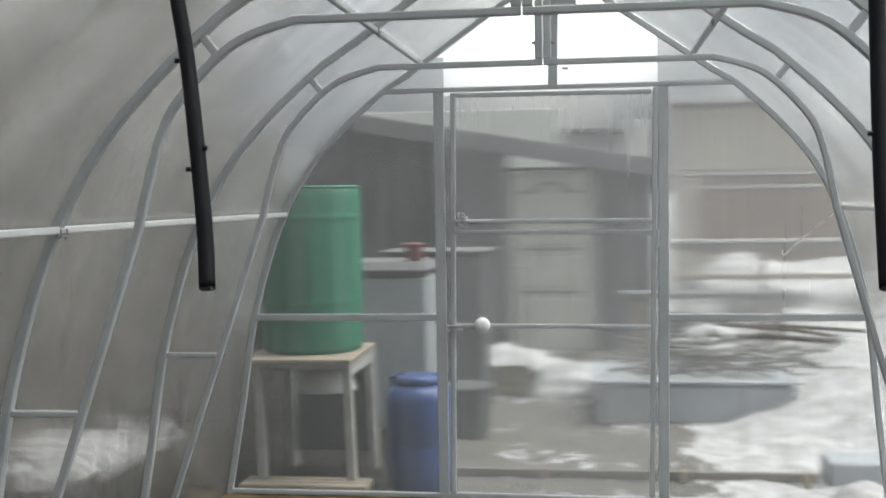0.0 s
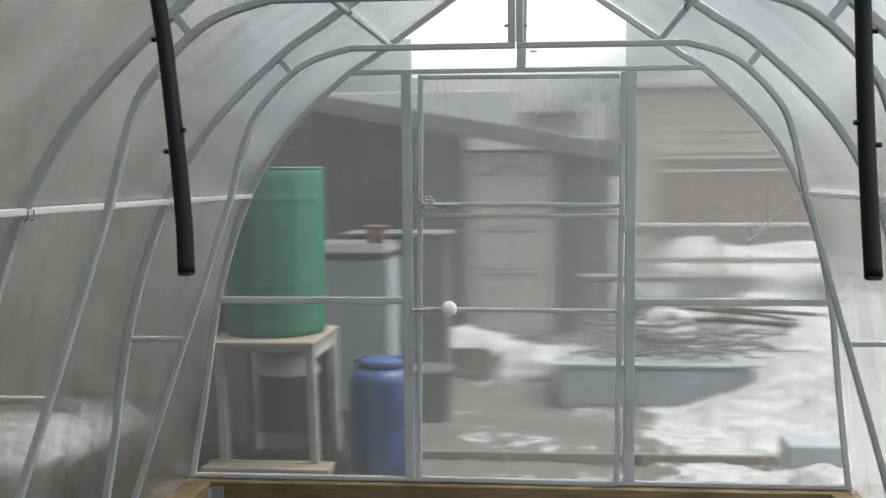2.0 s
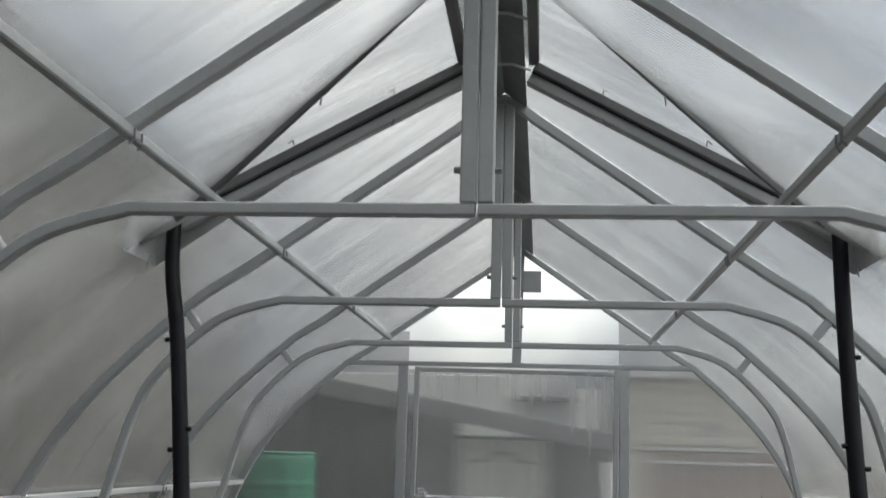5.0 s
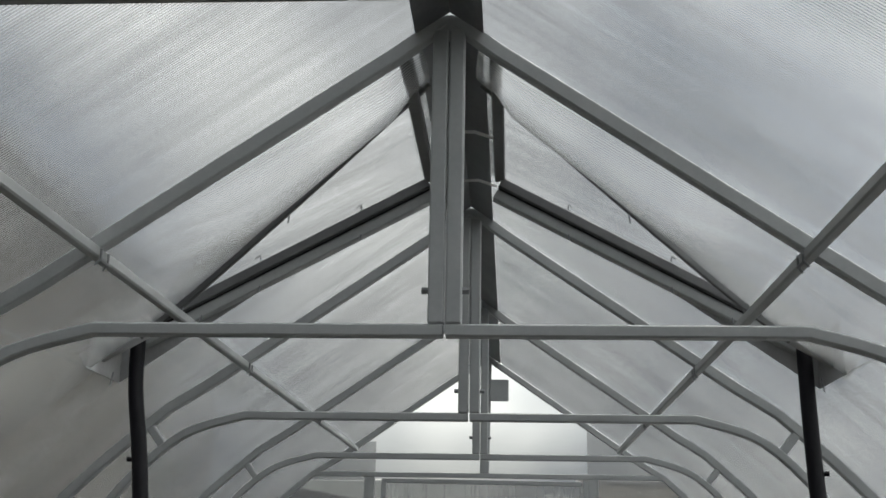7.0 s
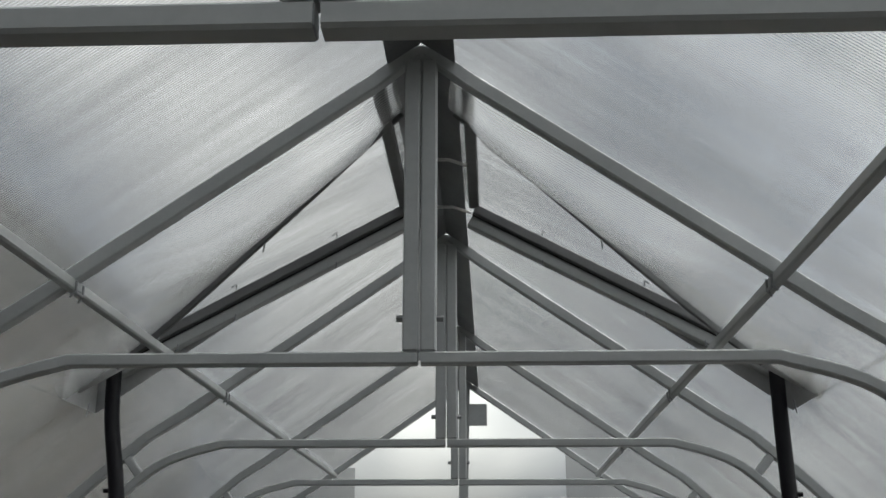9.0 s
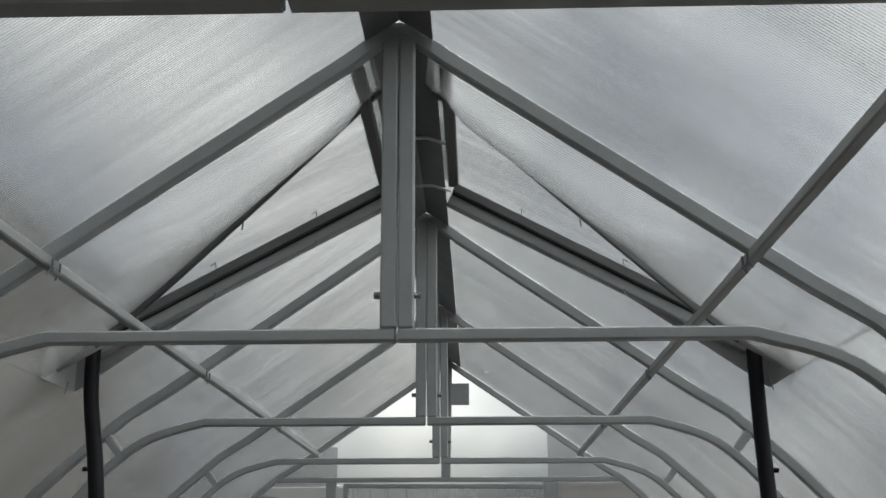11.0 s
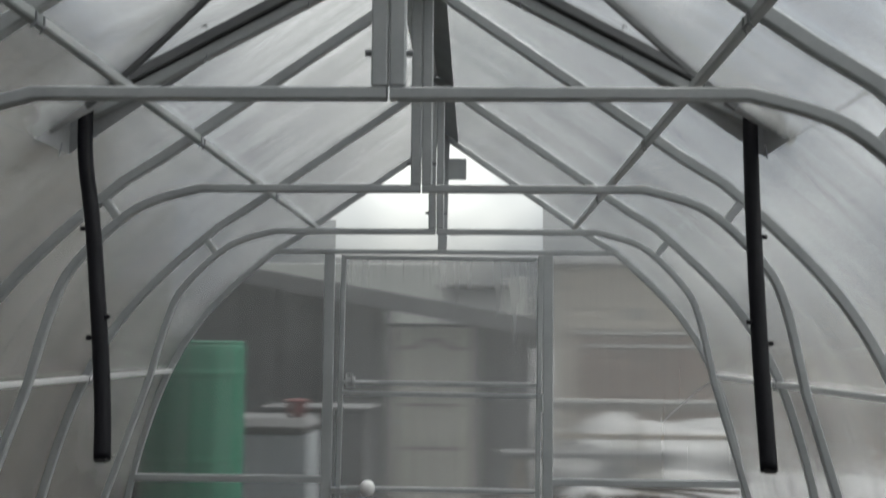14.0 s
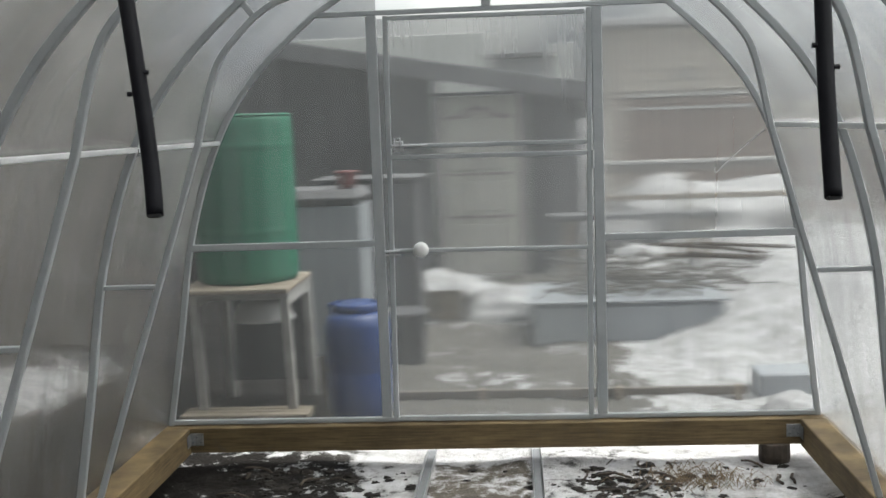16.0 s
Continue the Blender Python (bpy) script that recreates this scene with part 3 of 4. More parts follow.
def pane_between(x0, x1, z0, z1, name, material, owner, y=0.017, steps=24):
    """A sheet of the end wall, cut to the arch."""
    zs = [z0 + (z1 - z0) * k / steps for k in range(steps + 1)]
    b = bmesh.new()
    row = []
    for z in zs:
        hw = half_at(HALF, z)
        a, c = max(x0, -hw + lean(z)), min(x1, hw + lean(z))
        row.append((b.verts.new((a, y, z)), b.verts.new((c, y, z))) if c - a > 1e-4 else None)
    for p, q in zip(row, row[1:]):
        if p and q:
            b.faces.new((p[0], p[1], q[1], q[0]))
    return part(name, b, material, owner)


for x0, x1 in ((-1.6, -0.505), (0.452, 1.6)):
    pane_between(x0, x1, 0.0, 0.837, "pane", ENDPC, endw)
    pane_between(x0, x1, 0.837, RIDGE - 0.01, "pane", MILKIERPC if x0 > 0 else ENDPC, endw)
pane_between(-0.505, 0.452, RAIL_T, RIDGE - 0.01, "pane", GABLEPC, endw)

door = thing("door_1", "closed greenhouse door of grey steel tube and clear sheet", "door", kind="structure")
DX0, DX1 = -0.475, 0.446
for x0, x1 in ((DX0 - 0.016, DX0 + 0.006), (DX1 - 0.038, DX1 - 0.012)):
    part("stile", tube([(x0 + 0.008, -0.004, 0.012), (x1 + 0.008, -0.004, 1.856)], 0.023), STEEL, door)
for z, w in ((0.016, 0.024), (0.80, 0.018), (1.226, 0.02), (1.275, 0.02), (1.846, 0.02)):
    part("rail", tube([(DX0 + 0.012, -0.005, z), (DX1 - 0.024, -0.005, z - 0.006)], w, 0.022), STEEL, door)
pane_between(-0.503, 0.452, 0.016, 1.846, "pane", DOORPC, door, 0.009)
knob = part("knob", lathe([(0.012, 0), (0.012, 0.018), (0.027, 0.026), (0.035, 0.038), (0.035, 0.046), (0.027, 0.058), (0.012, 0.064)], 24), WHITE, door, "round white plastic knob", smooth=True)
knob.matrix_basis = pose(-0.335, -0.016, 0.808, 90)
latch = part("latch", slab(-0.445, -0.40, -0.032, -0.016, 1.255, 1.30), ZINC, door, "zinc sliding bolt latch")
part("latch_bar", sweep(bmesh.new(), [(-0.45, -0.034, 1.277), (-0.29, -0.034, 1.277)], ring(0.006, 8), (0, 0, 1)), ZINC, latch)
part("latch_loop", sweep(bmesh.new(), [(-0.438, -0.034, 1.262), (-0.438, -0.048, 1.262), (-0.438, -0.048, 1.312), (-0.412, -0.048, 1.312), (-0.412, -0.034, 1.262)], ring(0.004, 6), (1, 0, 0.2)), ZINC, latch)
hasp = part("hasp", sweep(bmesh.new(), [(-0.505, -0.022, 0.80), (-0.435, -0.022, 0.80)], ring(0.005, 8), (0, 0, 1)), ZINC, door)
part("hasp_plate", slab(-0.505, -0.43, -0.022, -0.016, 0.779, 0.788, 0.001), ZINC, hasp)
for z in (0.13, 1.19):
    part("hinge", sweep(bmesh.new(), [(0.447, -0.016, z - 0.04), (0.447, -0.016, z + 0.04)], ring(0.006, 8)), STEEL, door)
for z in (0.62, 0.50, 0.36, 1.13):
    part("rivet", slab(-0.497, -0.493, -0.016, -0.012, z, z + 0.02, 0.001), DARKSTEEL, door)

# unseen rear wall, made clear so more light reaches the steelwork
south = thing("wall_south", "unseen rear end wall, clear to let light in", "end wall", kind="structure")
pane_between(-1.6, 1.6, 0.0, RIDGE - 0.01, "pane", GABLEPC, south, BACK)

# ---- sill beams, brackets, blocks ----
LX, RX = -1.56, 1.40
tagged(part("timber_sill", slab(LX - 0.02, LX + 0.11, BACK, -0.062, -0.125, -0.002, 0.004), TIMBER), "yellowish damp sawn timber beam under the west side", "timber beam", "timber sills")
tagged(part("timber_sill", slab(RX - 0.055, RX + 0.085, BACK, -0.062, -0.125, -0.002, 0.004), TIMBER), "yellowish damp sawn timber beam under the east side", "timber beam", "timber sills")
tagged(part("timber_sill", slab(LX - 0.02, RX + 0.085, -0.058, 0.06, -0.12, -0.002, 0.004), TIMBER), "yellowish damp sawn timber beam under the end wall", "timber beam", "timber sills")


def corner_bracket(x, s):
    t = thing("corner_bracket", "galvanised perforated angle bracket screwed to the timber", "bracket", "corner brackets", at=(x, -0.064, -0.055))
    part("plate", slab(*sorted((0, s * 0.06)), -0.002, 0.002, -0.028, 0.03, 0.001), BRACKET, t)
    part("plate", slab(*sorted((0, s * 0.003)), -0.06, 0.0, -0.028, 0.03, 0.001), BRACKET, t)
    for k in range(3):
        bolt(t, s * (0.012 + 0.018 * k), -0.004, 0.012 if k % 2 else -0.012, 90, 0, 0.005, 0.005, DARKSTEEL)
    return t


corner_bracket(LX + 0.112, 1)
corner_bracket(RX - 0.058, -1)
b = lathe([(0.065, 0.0), (0.072, 0.04), (0.07, 0.10), (0.062, 0.105)], 14)
tagged(part("support_block", b, BARK), "dark round wooden stub under the timber corner", "wood block").location = (1.24, -0.01, -0.222)

# ---- ground ----


def fbm(x, y, s=1.0, o=4):
    return sum(noise.noise(Vector((x * s * 2 ** k, y * s * 2 ** k, 3.1 * k))) / 2 ** k for k in range(o))


def ground_z(x, y):
    z = -0.205
    inside = abs(x) < 1.4 and y < 0
    z += 0.022 * fbm(x, y, 1.7) if not inside else 0.018 * fbm(x, y, 4.0)
    if y > 0.4:
        u, w = max(0.0, min(1.0, (x - 0.75) / 1.5)), max(0.0, min(1.0, (y - 1.3) / 2.0))
        u, w = u * u * (3 - 2 * u), w * w * (3 - 2 * w)
        z += 0.46 * u * w * (1 + 0.3 * fbm(x, y, 0.9)) + 0.03 * fbm(x, y, 3.5, 3) * min(1.0, y - 0.4)
    if x < -1.7:
        z += 0.35 * max(0.0, min(1.0, (-1.75 - x) / 0.7)) * max(0.0, min(1.0, (2.5 - y) / 1.5)) * (1 + 0.3 * fbm(x, y, 0.8))
        u, w = max(0.0, min(1.0, (-1.95 - x) / 0.35)), max(0.0, min(1.0, (y + 3.6) / 1.0)) * max(0.0, min(1.0, (1.7 - y) / 2.2))
        z += 0.2 * u * u * (3 - 2 * u) * w * (1 + 0.35 * fbm(x, y, 1.1))
    return z


def axis_steps(lo, hi, fine_lo, fine_hi, fine, far):
    a = [fine_lo + (fine_hi - fine_lo) * i / fine for i in range(fine + 1)]
    out, d = [], (fine_hi - fine_lo) / fine
    x = a[-1]
    while x < hi:
        d *= far
        x = min(hi, x + d)
        out.append(x)
    left, d, x = [], (fine_hi - fine_lo) / fine, a[0]
    while x > lo:
        d *= far
        x = max(lo, x - d)
        left.append(x)
    return left[::-1] + a + out


gx, gy = axis_steps(-600, 600, -4.0, 5.0, 220, 1.35), axis_steps(-600, 600, -2.4, 7.0, 230, 1.35)
verts = [(x, y, ground_z(x, y)) for y in gy for x in gx]
nx = len(gx)
faces = [(j * nx + i, j * nx + i + 1, (j + 1) * nx + i + 1, (j + 1) * nx + i) for j in range(len(gy) - 1) for i in range(nx - 1)]
me = bpy.data.meshes.new("ground")
me.from_pydata(verts, [], faces)
for f in me.polygons:
    f.use_smooth = True
me.materials.append(GROUND)
tagged(new("ground", me), "trampled patchy snow over dark soil and dead grass", "ground", kind="structure")

rng = random.Random(4)


def lies(x, y):
    return ground_z(x, y)


# metal channels left on the soil
for k, x in enumerate((-0.345, 0.17)):
    t = thing("metal_channel", "thin grey metal channel lying on the ground", "metal profile", "metal channels", at=(x, -0.45, -0.203))
    for dx in (-0.022, 0.022):
        part("flange", tube([(dx, -0.9, 0.014), (dx + 0.01 * (1 - 2 * k), 0.62, 0.014)], 0.006, 0.026, (0, 0, 1)), ZINC, t)
    part("web", tube([(0, -0.9, 0.008), (0.01 * (1 - 2 * k), 0.62, 0.008)], 0.042, 0.004, (0, 0, 1)), DARKSTEEL, t)

# dead twigs and straw
for k in range(34):
    x, y = (rng.uniform(0.3, 1.3), rng.uniform(-0.62, 0.0)) if k < 26 else (rng.uniform(-1.3, -0.5), rng.uniform(-0.6, -0.05))
    a, n, L = rng.uniform(0, 6.3), 5, rng.uniform(0.08, 0.26)
    pts = []
    for i in range(n):
        a += rng.uniform(-0.5, 0.5)
        x += math.cos(a) * L / n
        y += math.sin(a) * L / n * 0.7
        pts.append((x, y, lies(x, y) + 0.008 + 0.012 * math.sin(i / (n - 1) * math.pi)))
    tagged(part("twig", sweep(bmesh.new(), pts, ring(rng.uniform(0.003, 0.007), 5), (0, 0, 1)), BARK), "dark dead stalk lying on the snowy soil", "twig", "dead twigs")
b = bmesh.new()
for k in range(240):
    x, y, a = 0.86 + rng.gauss(0, 0.13), -0.30 + rng.gauss(0, 0.07), rng.uniform(0, 6.3)
    L, z = rng.uniform(0.03, 0.08), lies(x, y)
    sweep(b, [(x, y, z), (x + math.cos(a) * L * 0.5, y + math.sin(a) * L * 0.5, z + 0.03), (x + math.cos(a) * L, y + math.sin(a) * L, z + 0.012)], ring(0.0014, 3), (0.1, 0.2, 1), False)
tagged(part("straw", b, STRAW), "tuft of dry brown grass on the soil", "dry grass", kind="stuff")
b = bmesh.new()
for k in range(420):
    if k < 230:
        x, y = rng.gauss(-1.0, 0.22), rng.uniform(-0.75, 0.0)
    elif k < 340:
        x, y = rng.gauss(0.56, 0.17), rng.gauss(-0.33, 0.13)
    else:
        x, y = rng.uniform(-0.6, 1.3), rng.uniform(-0.7, 0.0)
    if abs(x) > 1.3 or y > -0.06:
        continue
    r = 0.004 + 0.024 * rng.random() ** 2.2
    q = bmesh.ops.create_icosphere(b, subdivisions=2, radius=r)
    w = rng.uniform(0, 50)
    for v in q["verts"]:
        d = 1 + 0.9 * noise.noise(v.co / r * 1.9 + Vector((w, w, w)))
        v.co = Vector((v.co.x * d * 1.3, v.co.y * d, v.co.z * d * 0.55))
    bmesh.ops.translate(b, vec=(x, y, lies(x, y)), verts=q["verts"])
tagged(part("soil_clods", b, SOIL), "loose dark clods of soil", "soil", kind="stuff")
wire = tagged(part("wire", sweep(bmesh.new(), spline([(1.19, -0.05, 1.292), (1.10, -0.05, 1.22), (1.02, -0.05, 1.15), (0.985, -0.05, 1.115), (0.975, -0.05, 1.125), (0.98, -0.05, 1.135)]), ring(0.002, 6)), ZINC), "thin bent wire hooked on the end wall arch", "wire")


# ---- outside, beyond the end wall ----


def water_barrel(x, y, z, r, h, material, label):
    t = thing("water_barrel", label, "barrel", at=(x, y, z))
    prof = [(r * 0.95, 0.0), (r * 0.985, 0.012), (r * 0.998, 0.03)]
    for k in range(1, 57):
        z = h * (0.03 + 0.94 * k / 57)
        hoop = sum(w * math.exp(-((z / h - c) / 0.011) ** 2) for c, w in ((0.31, 0.014), (0.825, 0.022)))
        prof.append((r * (1.0 + 0.012 * math.sin(math.pi * z / h) + hoop), z))
    prof += [(r * 0.992, h * 0.98), (r * 0.975, h)]
    b = lathe(prof, 96)
    for v in b.verts:
        f = 1 + 0.006 * math.cos(14 * math.atan2(v.co.y, v.co.x)) * (1 if 0.06 < v.co.z < h * 0.95 else 0)
        v.co.x, v.co.y = v.co.x * f, v.co.y * f
    part("body", b, material, t, smooth=True)
    part("rim", lathe([(r * 0.98, h - 0.002), (r * 1.0, h + 0.006), (r * 0.96, h + 0.014), (r * 0.9, h + 0.004)], 48), material, t, smooth=True)
    return t


GY = -0.205
water_barrel(-1.41, 1.02, 0.545, 0.278, 0.90, GREEN, "tall green plastic barrel standing on a white stand")
blue = thing("blue_canister", "blue plastic barrel with moulded shoulders on the snow", "barrel", at=(-0.80, 0.95, GY - 0.01))
part("body", lathe([(0.165, 0), (0.18, 0.02), (0.182, 0.24), (0.175, 0.255), (0.182, 0.27), (0.182, 0.50), (0.165, 0.55), (0.12, 0.58)], 36), BLUE, blue, smooth=True)
part("lid", lathe([(0.115, 0.575), (0.125, 0.58), (0.125, 0.615), (0.11, 0.625)], 30), BLUE, blue, smooth=True)
for s in (-1, 1):
    part("handle", sweep(bmesh.new(), [(s * 0.14, 0, 0.56), (s * 0.15, 0, 0.61), (s * 0.08, 0, 0.63)], ring(0.012, 8)), BLUE, blue)

stand = thing("barrel_stand", "weathered white wooden stand under the green barrel", "stand", at=(0, 0, 0))
for x in (-1.64, -1.15):
    for y in (0.72, 1.30):
        part("leg", tube([(x + 0.02, y, -0.22 if y > 1 else -0.12), (x, y, 0.515)], 0.046), OLDWHITE, stand)
for k in range(4):
    y = 0.70 + 0.165 * k
    part("board", slab(-1.71, -1.11, y - 0.078, y + 0.078, 0.517, 0.543, 0.005), OLDBOARD, stand)
for y in (0.72, 1.30):
    part("rail", slab(-1.615, -1.175, y - 0.016, y + 0.016, 0.475, 0.515, 0.004), OLDWHITE, stand)
for x in (-1.64, -1.15):
    part("rail", slab(x - 0.016, x + 0.016, 0.746, 1.274, 0.43, 0.515, 0.004), OLDWHITE, stand)
# dark sheet added for the darkness between the legs
part("dark_infill", slab(-1.60, -1.145, 1.285, 1.30, -0.1, 0.44), DARKWALL, stand)
for k in range(3):
    part("base_board", slab(-1.72, -1.03, 0.60 + 0.06 * k, 0.652 + 0.06 * k, -0.165, -0.122, 0.005), OLDBOARD, stand)
part("base_beam", slab(-1.40, -1.05, 0.60, 0.68, -0.215, -0.167, 0.005), BRICK, stand)
bowl = thing("enamel_basin", "white enamel basin upturned on the stand's lower shelf", "basin", at=(-1.36, 1.1, 0.30))
part("body", lathe([(0.17, 0.0), (0.165, 0.02), (0.14, 0.09), (0.10, 0.12)], 30), WHITE, bowl, smooth=True)
part("hanger", sweep(bmesh.new(), [(0, 0.0, 0.1), (0, 0.0, 0.2)], ring(0.008, 6)), ZINC, bowl)

# table with a pale rounded top, and a dark cabinet behind it
wt = thing("garden_table", "old garden table with a pale rounded top and grey skirt", "table", at=(0, 0, 0))
part("tabletop", slab(-1.75, -0.96, 2.3, 2.95, 0.835, 0.945, 0.05), FASCIA, wt)
part("skirt", slab(-1.70, -0.97, 2.33, 2.90, -0.23, 0.833, 0.004), TARP, wt)
pot = thing("red_pot", "dull red plastic pot on the garden table", "pot", at=(-1.08, 2.5, 0.946))
part("body", lathe([(0.05, 0), (0.06, 0.05), (0.07, 0.10), (0.072, 0.105)], 24), REDP, pot, smooth=True)
part("rim", lathe([(0.072, 0.10), (0.08, 0.104), (0.08, 0.12), (0.07, 0.122)], 24), REDP, pot, smooth=True)
cab = thing("garden_cabinet", "dark outdoor cabinet with a thin pale top board", "cabinet", at=(-1.0, 3.05, 0))
part("body", slab(-0.38, 0.35, 0, 0.5, -0.24, 0.965, 0.006), FELT, cab)
part("top", slab(-0.42, 0.39, -0.04, 0.53, 0.967, 0.984, 0.004), FASCIA, cab)
part("door", slab(-0.02, 0.33, -0.022, -0.002, -0.1, 0.93, 0.004), FELT, cab)

# low shed with a panelled door
shed = thing("garden_shed", "low grey garden shed with a sloping felt roof", "shed", at=(0, 6.2, 0))


def roof_top(x):
    return 2.205 - 0.171 * (x + 2.11)


def under_roof(x0, x1, y0, y1, z0):
    """A wall whose top follows the shed's sloping roof."""
    b = slab(x0, x1, y0, y1, z0, 1.0, 0)
    for v in b.verts:
        if v.co.z > 0.9:
            v.co.z = roof_top(v.co.x) - 0.105
    return b


for x0, x1, z0, m in ((-3.0, -0.735, -0.35, DARKWALL), (0.152, 0.42, -0.35, DARKWALL), (0.42, 0.78, -0.35, FASCIA), (-0.733, 0.15, 1.645, DARKWALL)):
    part("wall", under_roof(x0, x1, 0.0, 0.12, z0), m, shed)
part("side_wall", under_roof(0.68, 0.78, 0.121, 2.6, -0.35), DARKWALL, shed)
roof = sweep(bmesh.new(), [(-3.2, 0, roof_top(-3.2) - 0.05), (0.86, 0, roof_top(0.86) - 0.05)], square(0.10, 3.2, 0.004))
part("roof", roof, FELT, shed).location = (0, 1.2, 0)
part("fascia", sweep(bmesh.new(), [(-3.2, 0, roof_top(-3.2) - 0.09), (0.86, 0, roof_top(0.86) - 0.09)], square(0.17, 0.03, 0.004)), FASCIA, shed).location = (0, -0.42, 0)
for k in range(12):
    x = -2.9 + 0.19 * k
    part("batten", slab(x, x + 0.012, -0.012, -0.001, -0.33, 1.84, 0.002), FELT, shed)
part("lintel", slab(-0.76, 0.18, -0.04, -0.001, 1.63, 1.665, 0.004), FELT, shed)
dr = part("door", slab(-0.43, 0.43, -0.03, 0.03, -0.33, 1.627, 0.006), DOORW, shed, "off-white panelled door with arched top panel")
for z0, z1 in ((0.88, 1.40), (0.45, 0.76), (-0.2, 0.32)):
    part("panel", slab(-0.31, 0.31, -0.042, -0.031, z0, z1, 0.01), DOORW, dr)
arc = [(-0.31 + 0.62 * k / 16, -0.04, 1.405 + 0.10 * math.exp(-((k - 8) / 3.8) ** 2)) for k in range(17)]
part("panel_moulding", sweep(bmesh.new(), arc, square(0.036, 0.03, 0.004)), MOULD, dr)
for z in (0.82, 0.38):
    part("panel_moulding", slab(-0.31, 0.31, -0.044, -0.031, z, z + 0.03, 0.003), MOULD, dr)
part("handle", sweep(bmesh.new(), [(-0.38, -0.05, 0.66), (-0.29, -0.05, 0.66)], ring(0.012, 8), (0, 0, 1)), ZINC, dr)
dr.location.x = -0.29

# house beyond on the right with clapboard and a band of windows
house = thing("neighbour_house", "low tan clapboard house with a brown lower wall", "house", at=(0, 11.0, 0))
part("wall", slab(1.62, 9.0, 0.0, 0.3, -0.3, 1.60, 0.01), BROWNWALL, house)
part("wall", slab(1.20, 9.0, 0.04, 0.3, 1.602, 2.62, 0.01), TANWALL, house)
part("wall", slab(1.20, 1.618, 0.0, 0.3, -0.3, 1.60, 0.01), TANWALL, house)
for z, m in ((1.62, OLDWHITE), (1.43, TANPOST)):
    part("band", slab(1.66, 9.0, -0.05, 0.0, z, z + 0.045, 0.006), m, house)
for k in range(6):
    z = 1.70 + 0.15 * k
    part("clapboard", slab(1.21, 8.98, 0.015, 0.039, z, z + 0.142, 0.004), TANWALL, house)
part("corner_post", slab(1.17, 1.30, -0.03, -0.001, -0.3, 2.62, 0.008), TANPOST, house)
part("window", slab(2.39, 2.55, -0.02, 0.014, 1.85, 2.01, 0.004), FASCIA, house)
part("roof", sweep(bmesh.new(), [(1.05, 0.1, 2.68), (9.2, 0.1, 2.73)], square(0.10, 0.9, 0.01)), SNOW, house)

# pale house and a far grey building
pale = thing("pale_house", "pale plastered house wall behind the shed", "house", at=(0, 9.0, 0))
part("wall", slab(-6.0, -3.1, 0, 0.3, -0.4, 2.55, 0.01), PALEWALL, pale)
for k in range(12):
    part("clapboard", slab(-5.98, -3.11, -0.014, -0.001, 0.6 + 0.16 * k, 0.75 + 0.16 * k, 0.004), PALEWALL, pale)
part("wall", slab(-3.09, -0.34, 1.5, 1.8, -0.4, 2.60, 0.01), PALEWALL, pale)
part("roof", sweep(bmesh.new(), [(-6.2, 0, 2.60), (-2.9, 0, 2.60)], square(0.10, 0.9, 0.01)), FELT, pale)
far = thing("far_barn", "far grey barn with a low flat roof", "barn", at=(0, 16.0, 0))
part("wall", slab(-1.5, 0.79, 0, 0.4, -0.5, 2.52, 0.01), GREYWALL, far)
part("annex", slab(0.80, 1.13, 0, 0.4, -0.5, 2.78, 0.01), PALEWALL, far)
part("roof", slab(-1.7, 0.79, -0.3, 0.7, 2.52, 2.61, 0.01), FASCIA, far)

# stack of boards, tarped heap and planks in the snow
tarp = thing("covered_boards", "low stack of boards under a grey sheet", "board stack", at=(0.17, 2.65, -0.24))
b = bmesh.new()
box(b, 0.0, 1.35, 0.0, 0.9, 0.0, 0.31, 0.03)
part("cover", b, TARP, tarp)
part("board", slab(-0.03, 1.38, -0.02, 0.93, 0.313, 0.33, 0.004), TARP, tarp)
bench = thing("plank_bench", "grey plank bench in the snow", "bench", at=(0.38, 4.6, -0.25))
part("seat", slab(0.0, 1.45, 0, 0.3, 0.72, 0.77, 0.006), FASCIA, bench)
for x in (0.12, 1.3):
    part("leg", slab(x, x + 0.07, 0.05, 0.25, 0.0, 0.72, 0.004), OLDBOARD, bench)
fence = thing("plank_fence", "weathered grey plank fence with a pale top rail", "fence", at=(0, 5.3, -0.25))
part("top_rail", slab(0.85, 5.0, -0.04, 0.04, 1.165, 1.20, 0.006), TANPOST, fence)
part("rail", slab(0.85, 5.0, -0.03, 0.03, 1.09, 1.163, 0.006), OLDGREY, fence)
part("rail", slab(0.85, 5.0, -0.03, 0.03, 0.83, 0.88, 0.006), OLDBOARD, fence)
for k in range(4):
    part("post", slab(1.62 + k * 1.1, 1.68 + k * 1.1, -0.05, 0.05, 0.0, 1.088, 0.006), OLDBOARD, fence)


def pole(p, q, r):
    tagged(part("pole", sweep(bmesh.new(), [p, ((p[0] + q[0]) / 2, (p[1] + q[1]) / 2, (p[2] + q[2]) / 2 + 0.02), q], ring(r, 8), (0, 0, 1), True), BARK), "thin grey pole lying across the snow heap", "pole", "poles")


for p, q, r in (((0.95, 4.2, 0.20), (2.25, 4.0, 0.17), 0.022), ((1.3, 4.25, 0.28), (2.3, 4.05, 0.18), 0.014), ((1.0, 4.35, 0.27), (2.35, 4.2, 0.24), 0.016), ((1.45, 4.1, 0.23), (2.2, 4.0, 0.13), 0.012)):
    pole(p, q, r)

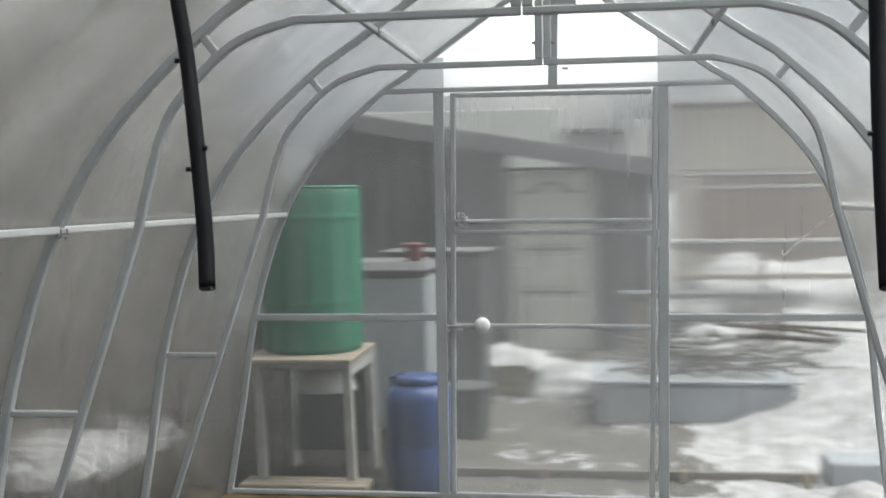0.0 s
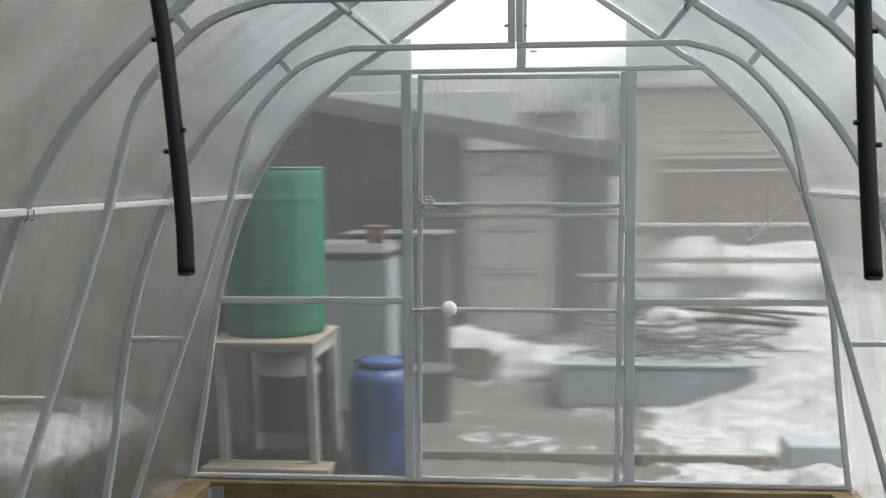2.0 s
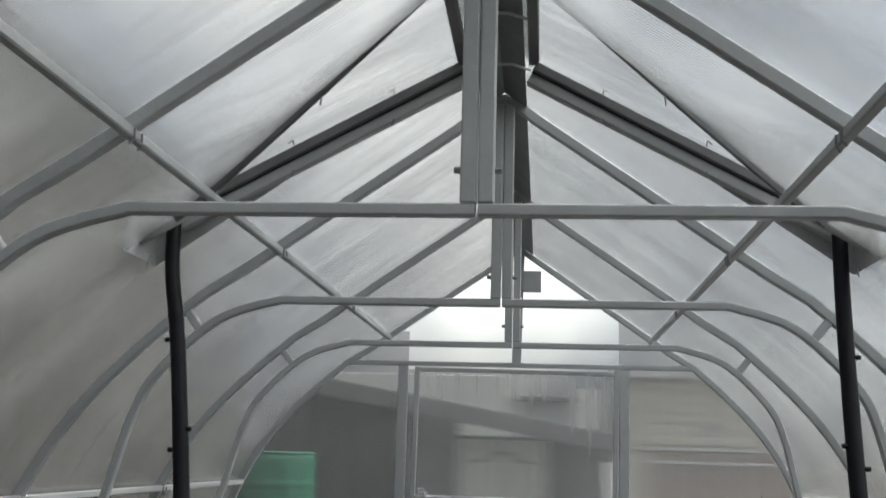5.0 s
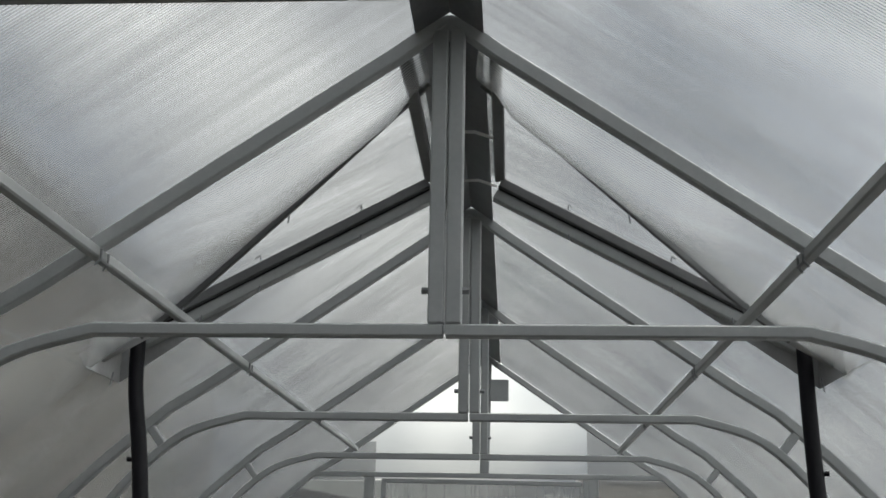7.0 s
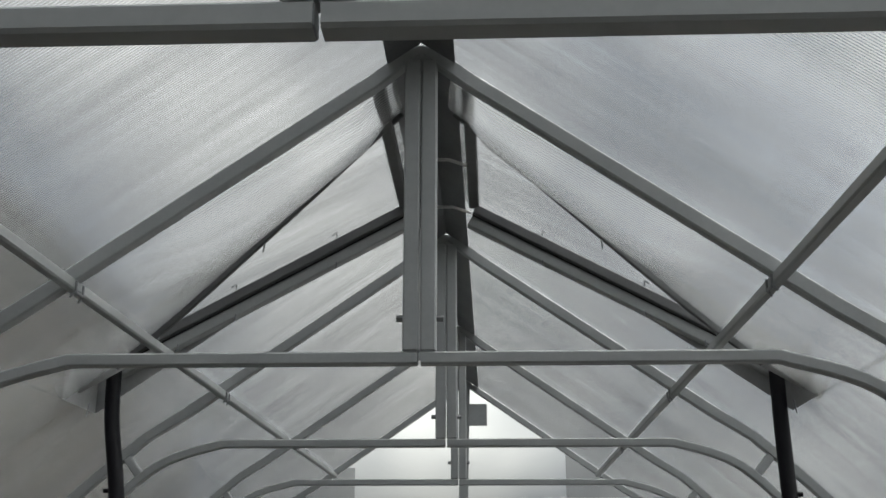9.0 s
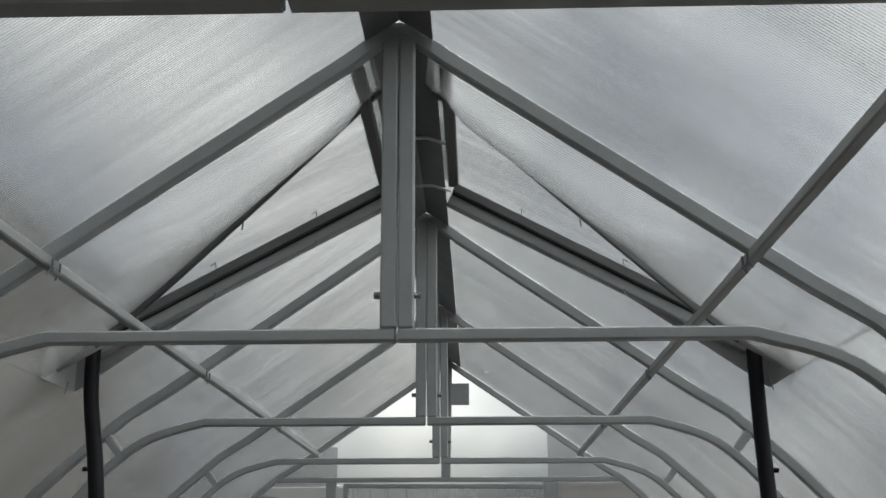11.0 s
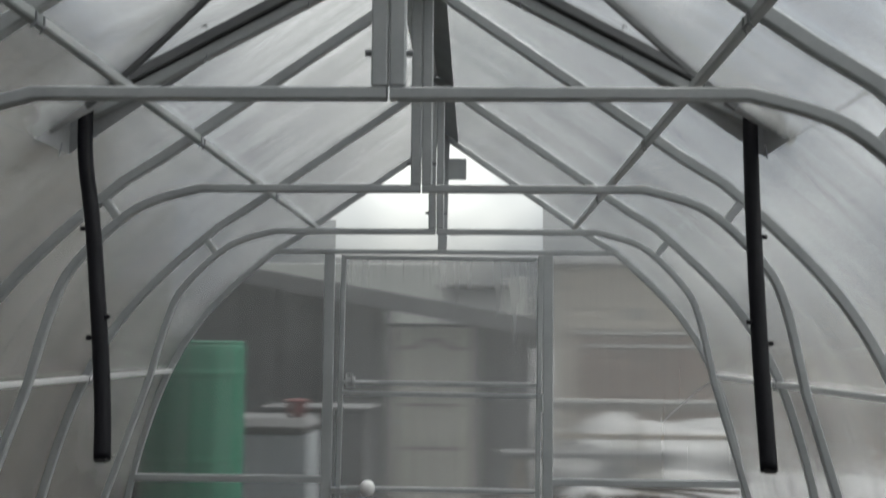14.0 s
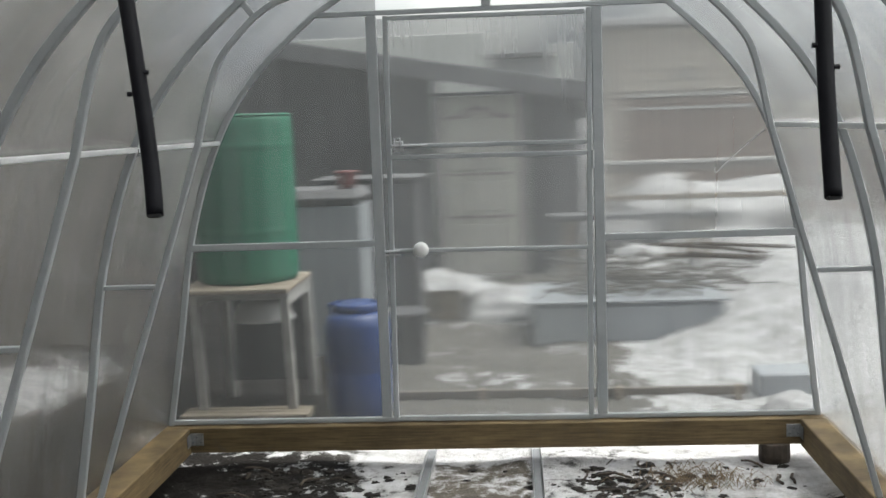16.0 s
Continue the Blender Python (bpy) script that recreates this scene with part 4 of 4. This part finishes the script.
b = bmesh.new()
for k in range(130):
    x, y = rng.uniform(0.42, 1.55), rng.uniform(2.7, 3.6)
    a, L = rng.uniform(-0.7, 0.7) + (math.pi if k % 2 else 0), rng.uniform(0.15, 0.45)
    z = 0.095 + 0.2 * rng.random() ** 1.5
    sweep(b, [(x, y, z), (x + math.cos(a) * L * 0.5, y + math.sin(a) * L * 0.3, z + rng.uniform(-0.02, 0.07)), (x + math.cos(a) * L, y + math.sin(a) * L * 0.5, z + rng.uniform(-0.04, 0.05))], ring(rng.uniform(0.004, 0.011), 5), (0.1, 0.1, 1))
tagged(part("brush_pile", b, BRANCH), "tangled pile of cut grey branches on the covered boards", "brush pile", kind="stuff")
# snow heaps with dark clods
for k, (x, y, r, h) in enumerate(((-0.05, 3.9, 0.45, 0.26), (1.1, 4.3, 0.45, 0.5), (2.9, 6.8, 1.3, 0.40), (1.9, 7.4, 0.9, 0.55), (-0.45, 4.6, 0.5, 0.25), (1.52, 0.80, 0.17, 0.11))):
    b = bmesh.new()
    bmesh.ops.create_icosphere(b, subdivisions=4, radius=1)
    for v in b.verts:
        n = 1 + 0.22 * fbm(v.co.x + 5 * k, v.co.y + v.co.z, 1.6)
        v.co = Vector((v.co.x * r * n, v.co.y * r * n, v.co.z * h * n))
    tagged(part("snow_heap", b, SNOW, smooth=True), "heap of old grainy snow", "snow heap", "snow heaps").location = (x, y, ground_z(x, y) - h * 0.15)

crate = thing("compost_box", "weathered tan board box topped with snow", "compost box", at=(-0.80, 3.6, -0.24))
part("box", slab(-0.25, 0.42, 0, 0.5, 0, 0.29, 0.01), OLDBOARD, crate)
b = bmesh.new()
bmesh.ops.create_grid(b, x_segments=24, y_segments=14, size=0.5)
for v in b.verts:
    e = max(abs(v.co.x), abs(v.co.y)) * 2
    v.co = Vector((v.co.x * 0.9 + 0.12, v.co.y * 0.66 + 0.25, 0.293 + 0.08 * (1 - e ** 4) * (1 + 0.7 * fbm(v.co.x, v.co.y, 4.0))))
part("snow_cap", b, SNOW, crate, "cap of old snow", smooth=True)
bin_ = thing("dark_bin", "dark grey plastic bin standing in the snow", "bin", at=(-0.69, 2.2, -0.23))
part("body", lathe([(0.13, 0), (0.14, 0.02), (0.165, 0.34), (0.175, 0.345), (0.175, 0.365), (0.16, 0.37)], 28), FELT, bin_, smooth=True)

# edging of a bed close to the end wall
edging = thing("bed_edging", "low grey board edging of a garden bed in the snow", "bed edging", at=(0, 1.15, -0.205))
part("board", slab(-0.62, 1.36, 0, 0.03, 0.0, 0.05, 0.004), OLDGREY, edging)
for x in (-0.15, 0.62, 1.28):
    part("stake", slab(x, x + 0.04, -0.032, -0.002, -0.05, 0.065, 0.004), OLDBOARD, edging)
tagged(part("concrete_block", slab(1.42, 1.74, 1.12, 1.38, -0.23, -0.085, 0.01), TARP), "grey concrete block at the corner of the bed", "concrete block")

# east and west surroundings, seen dimly through the sides
wf = thing("board_wall", "tall weathered grey board wall of the neighbouring outbuilding", "outbuilding", at=(-2.7, 0, 0))
for k in range(28):
    y = -9.0 + 0.42 * k
    part("board", slab(0, 0.05, y, y + 0.41, -0.3, 3.5 + 0.02 * (k % 3), 0.005), DARKBOARD, wf)
part("roof", slab(-1.5, 0.25, -9.1, 2.9, 3.56, 3.7, 0.01), FELT, wf)
bb = thing("bed_boards", "dark weathered boards holding back a snow bank", "bed edging", at=(-1.93, 0, 0))
for k in range(5):
    y = -3.9 + 1.0 * k
    part("board", slab(0, 0.04, y, y + 0.99, -0.3, 0.44 - 0.05 * k, 0.005), DARKBOARD, bb)
ef = thing("grey_fence", "grey sheet fence along the plot", "fence", at=(3.6, 0, 0))
for k in range(12):
    y = -7.0 + 0.62 * k
    part("sheet", slab(0, 0.03, y, y + 0.61, -0.3, 1.25, 0.004), GREYWALL, ef)
part("rail", slab(-0.04, -0.002, -7.0, 0.44, 1.05, 1.12, 0.004), OLDBOARD, ef)
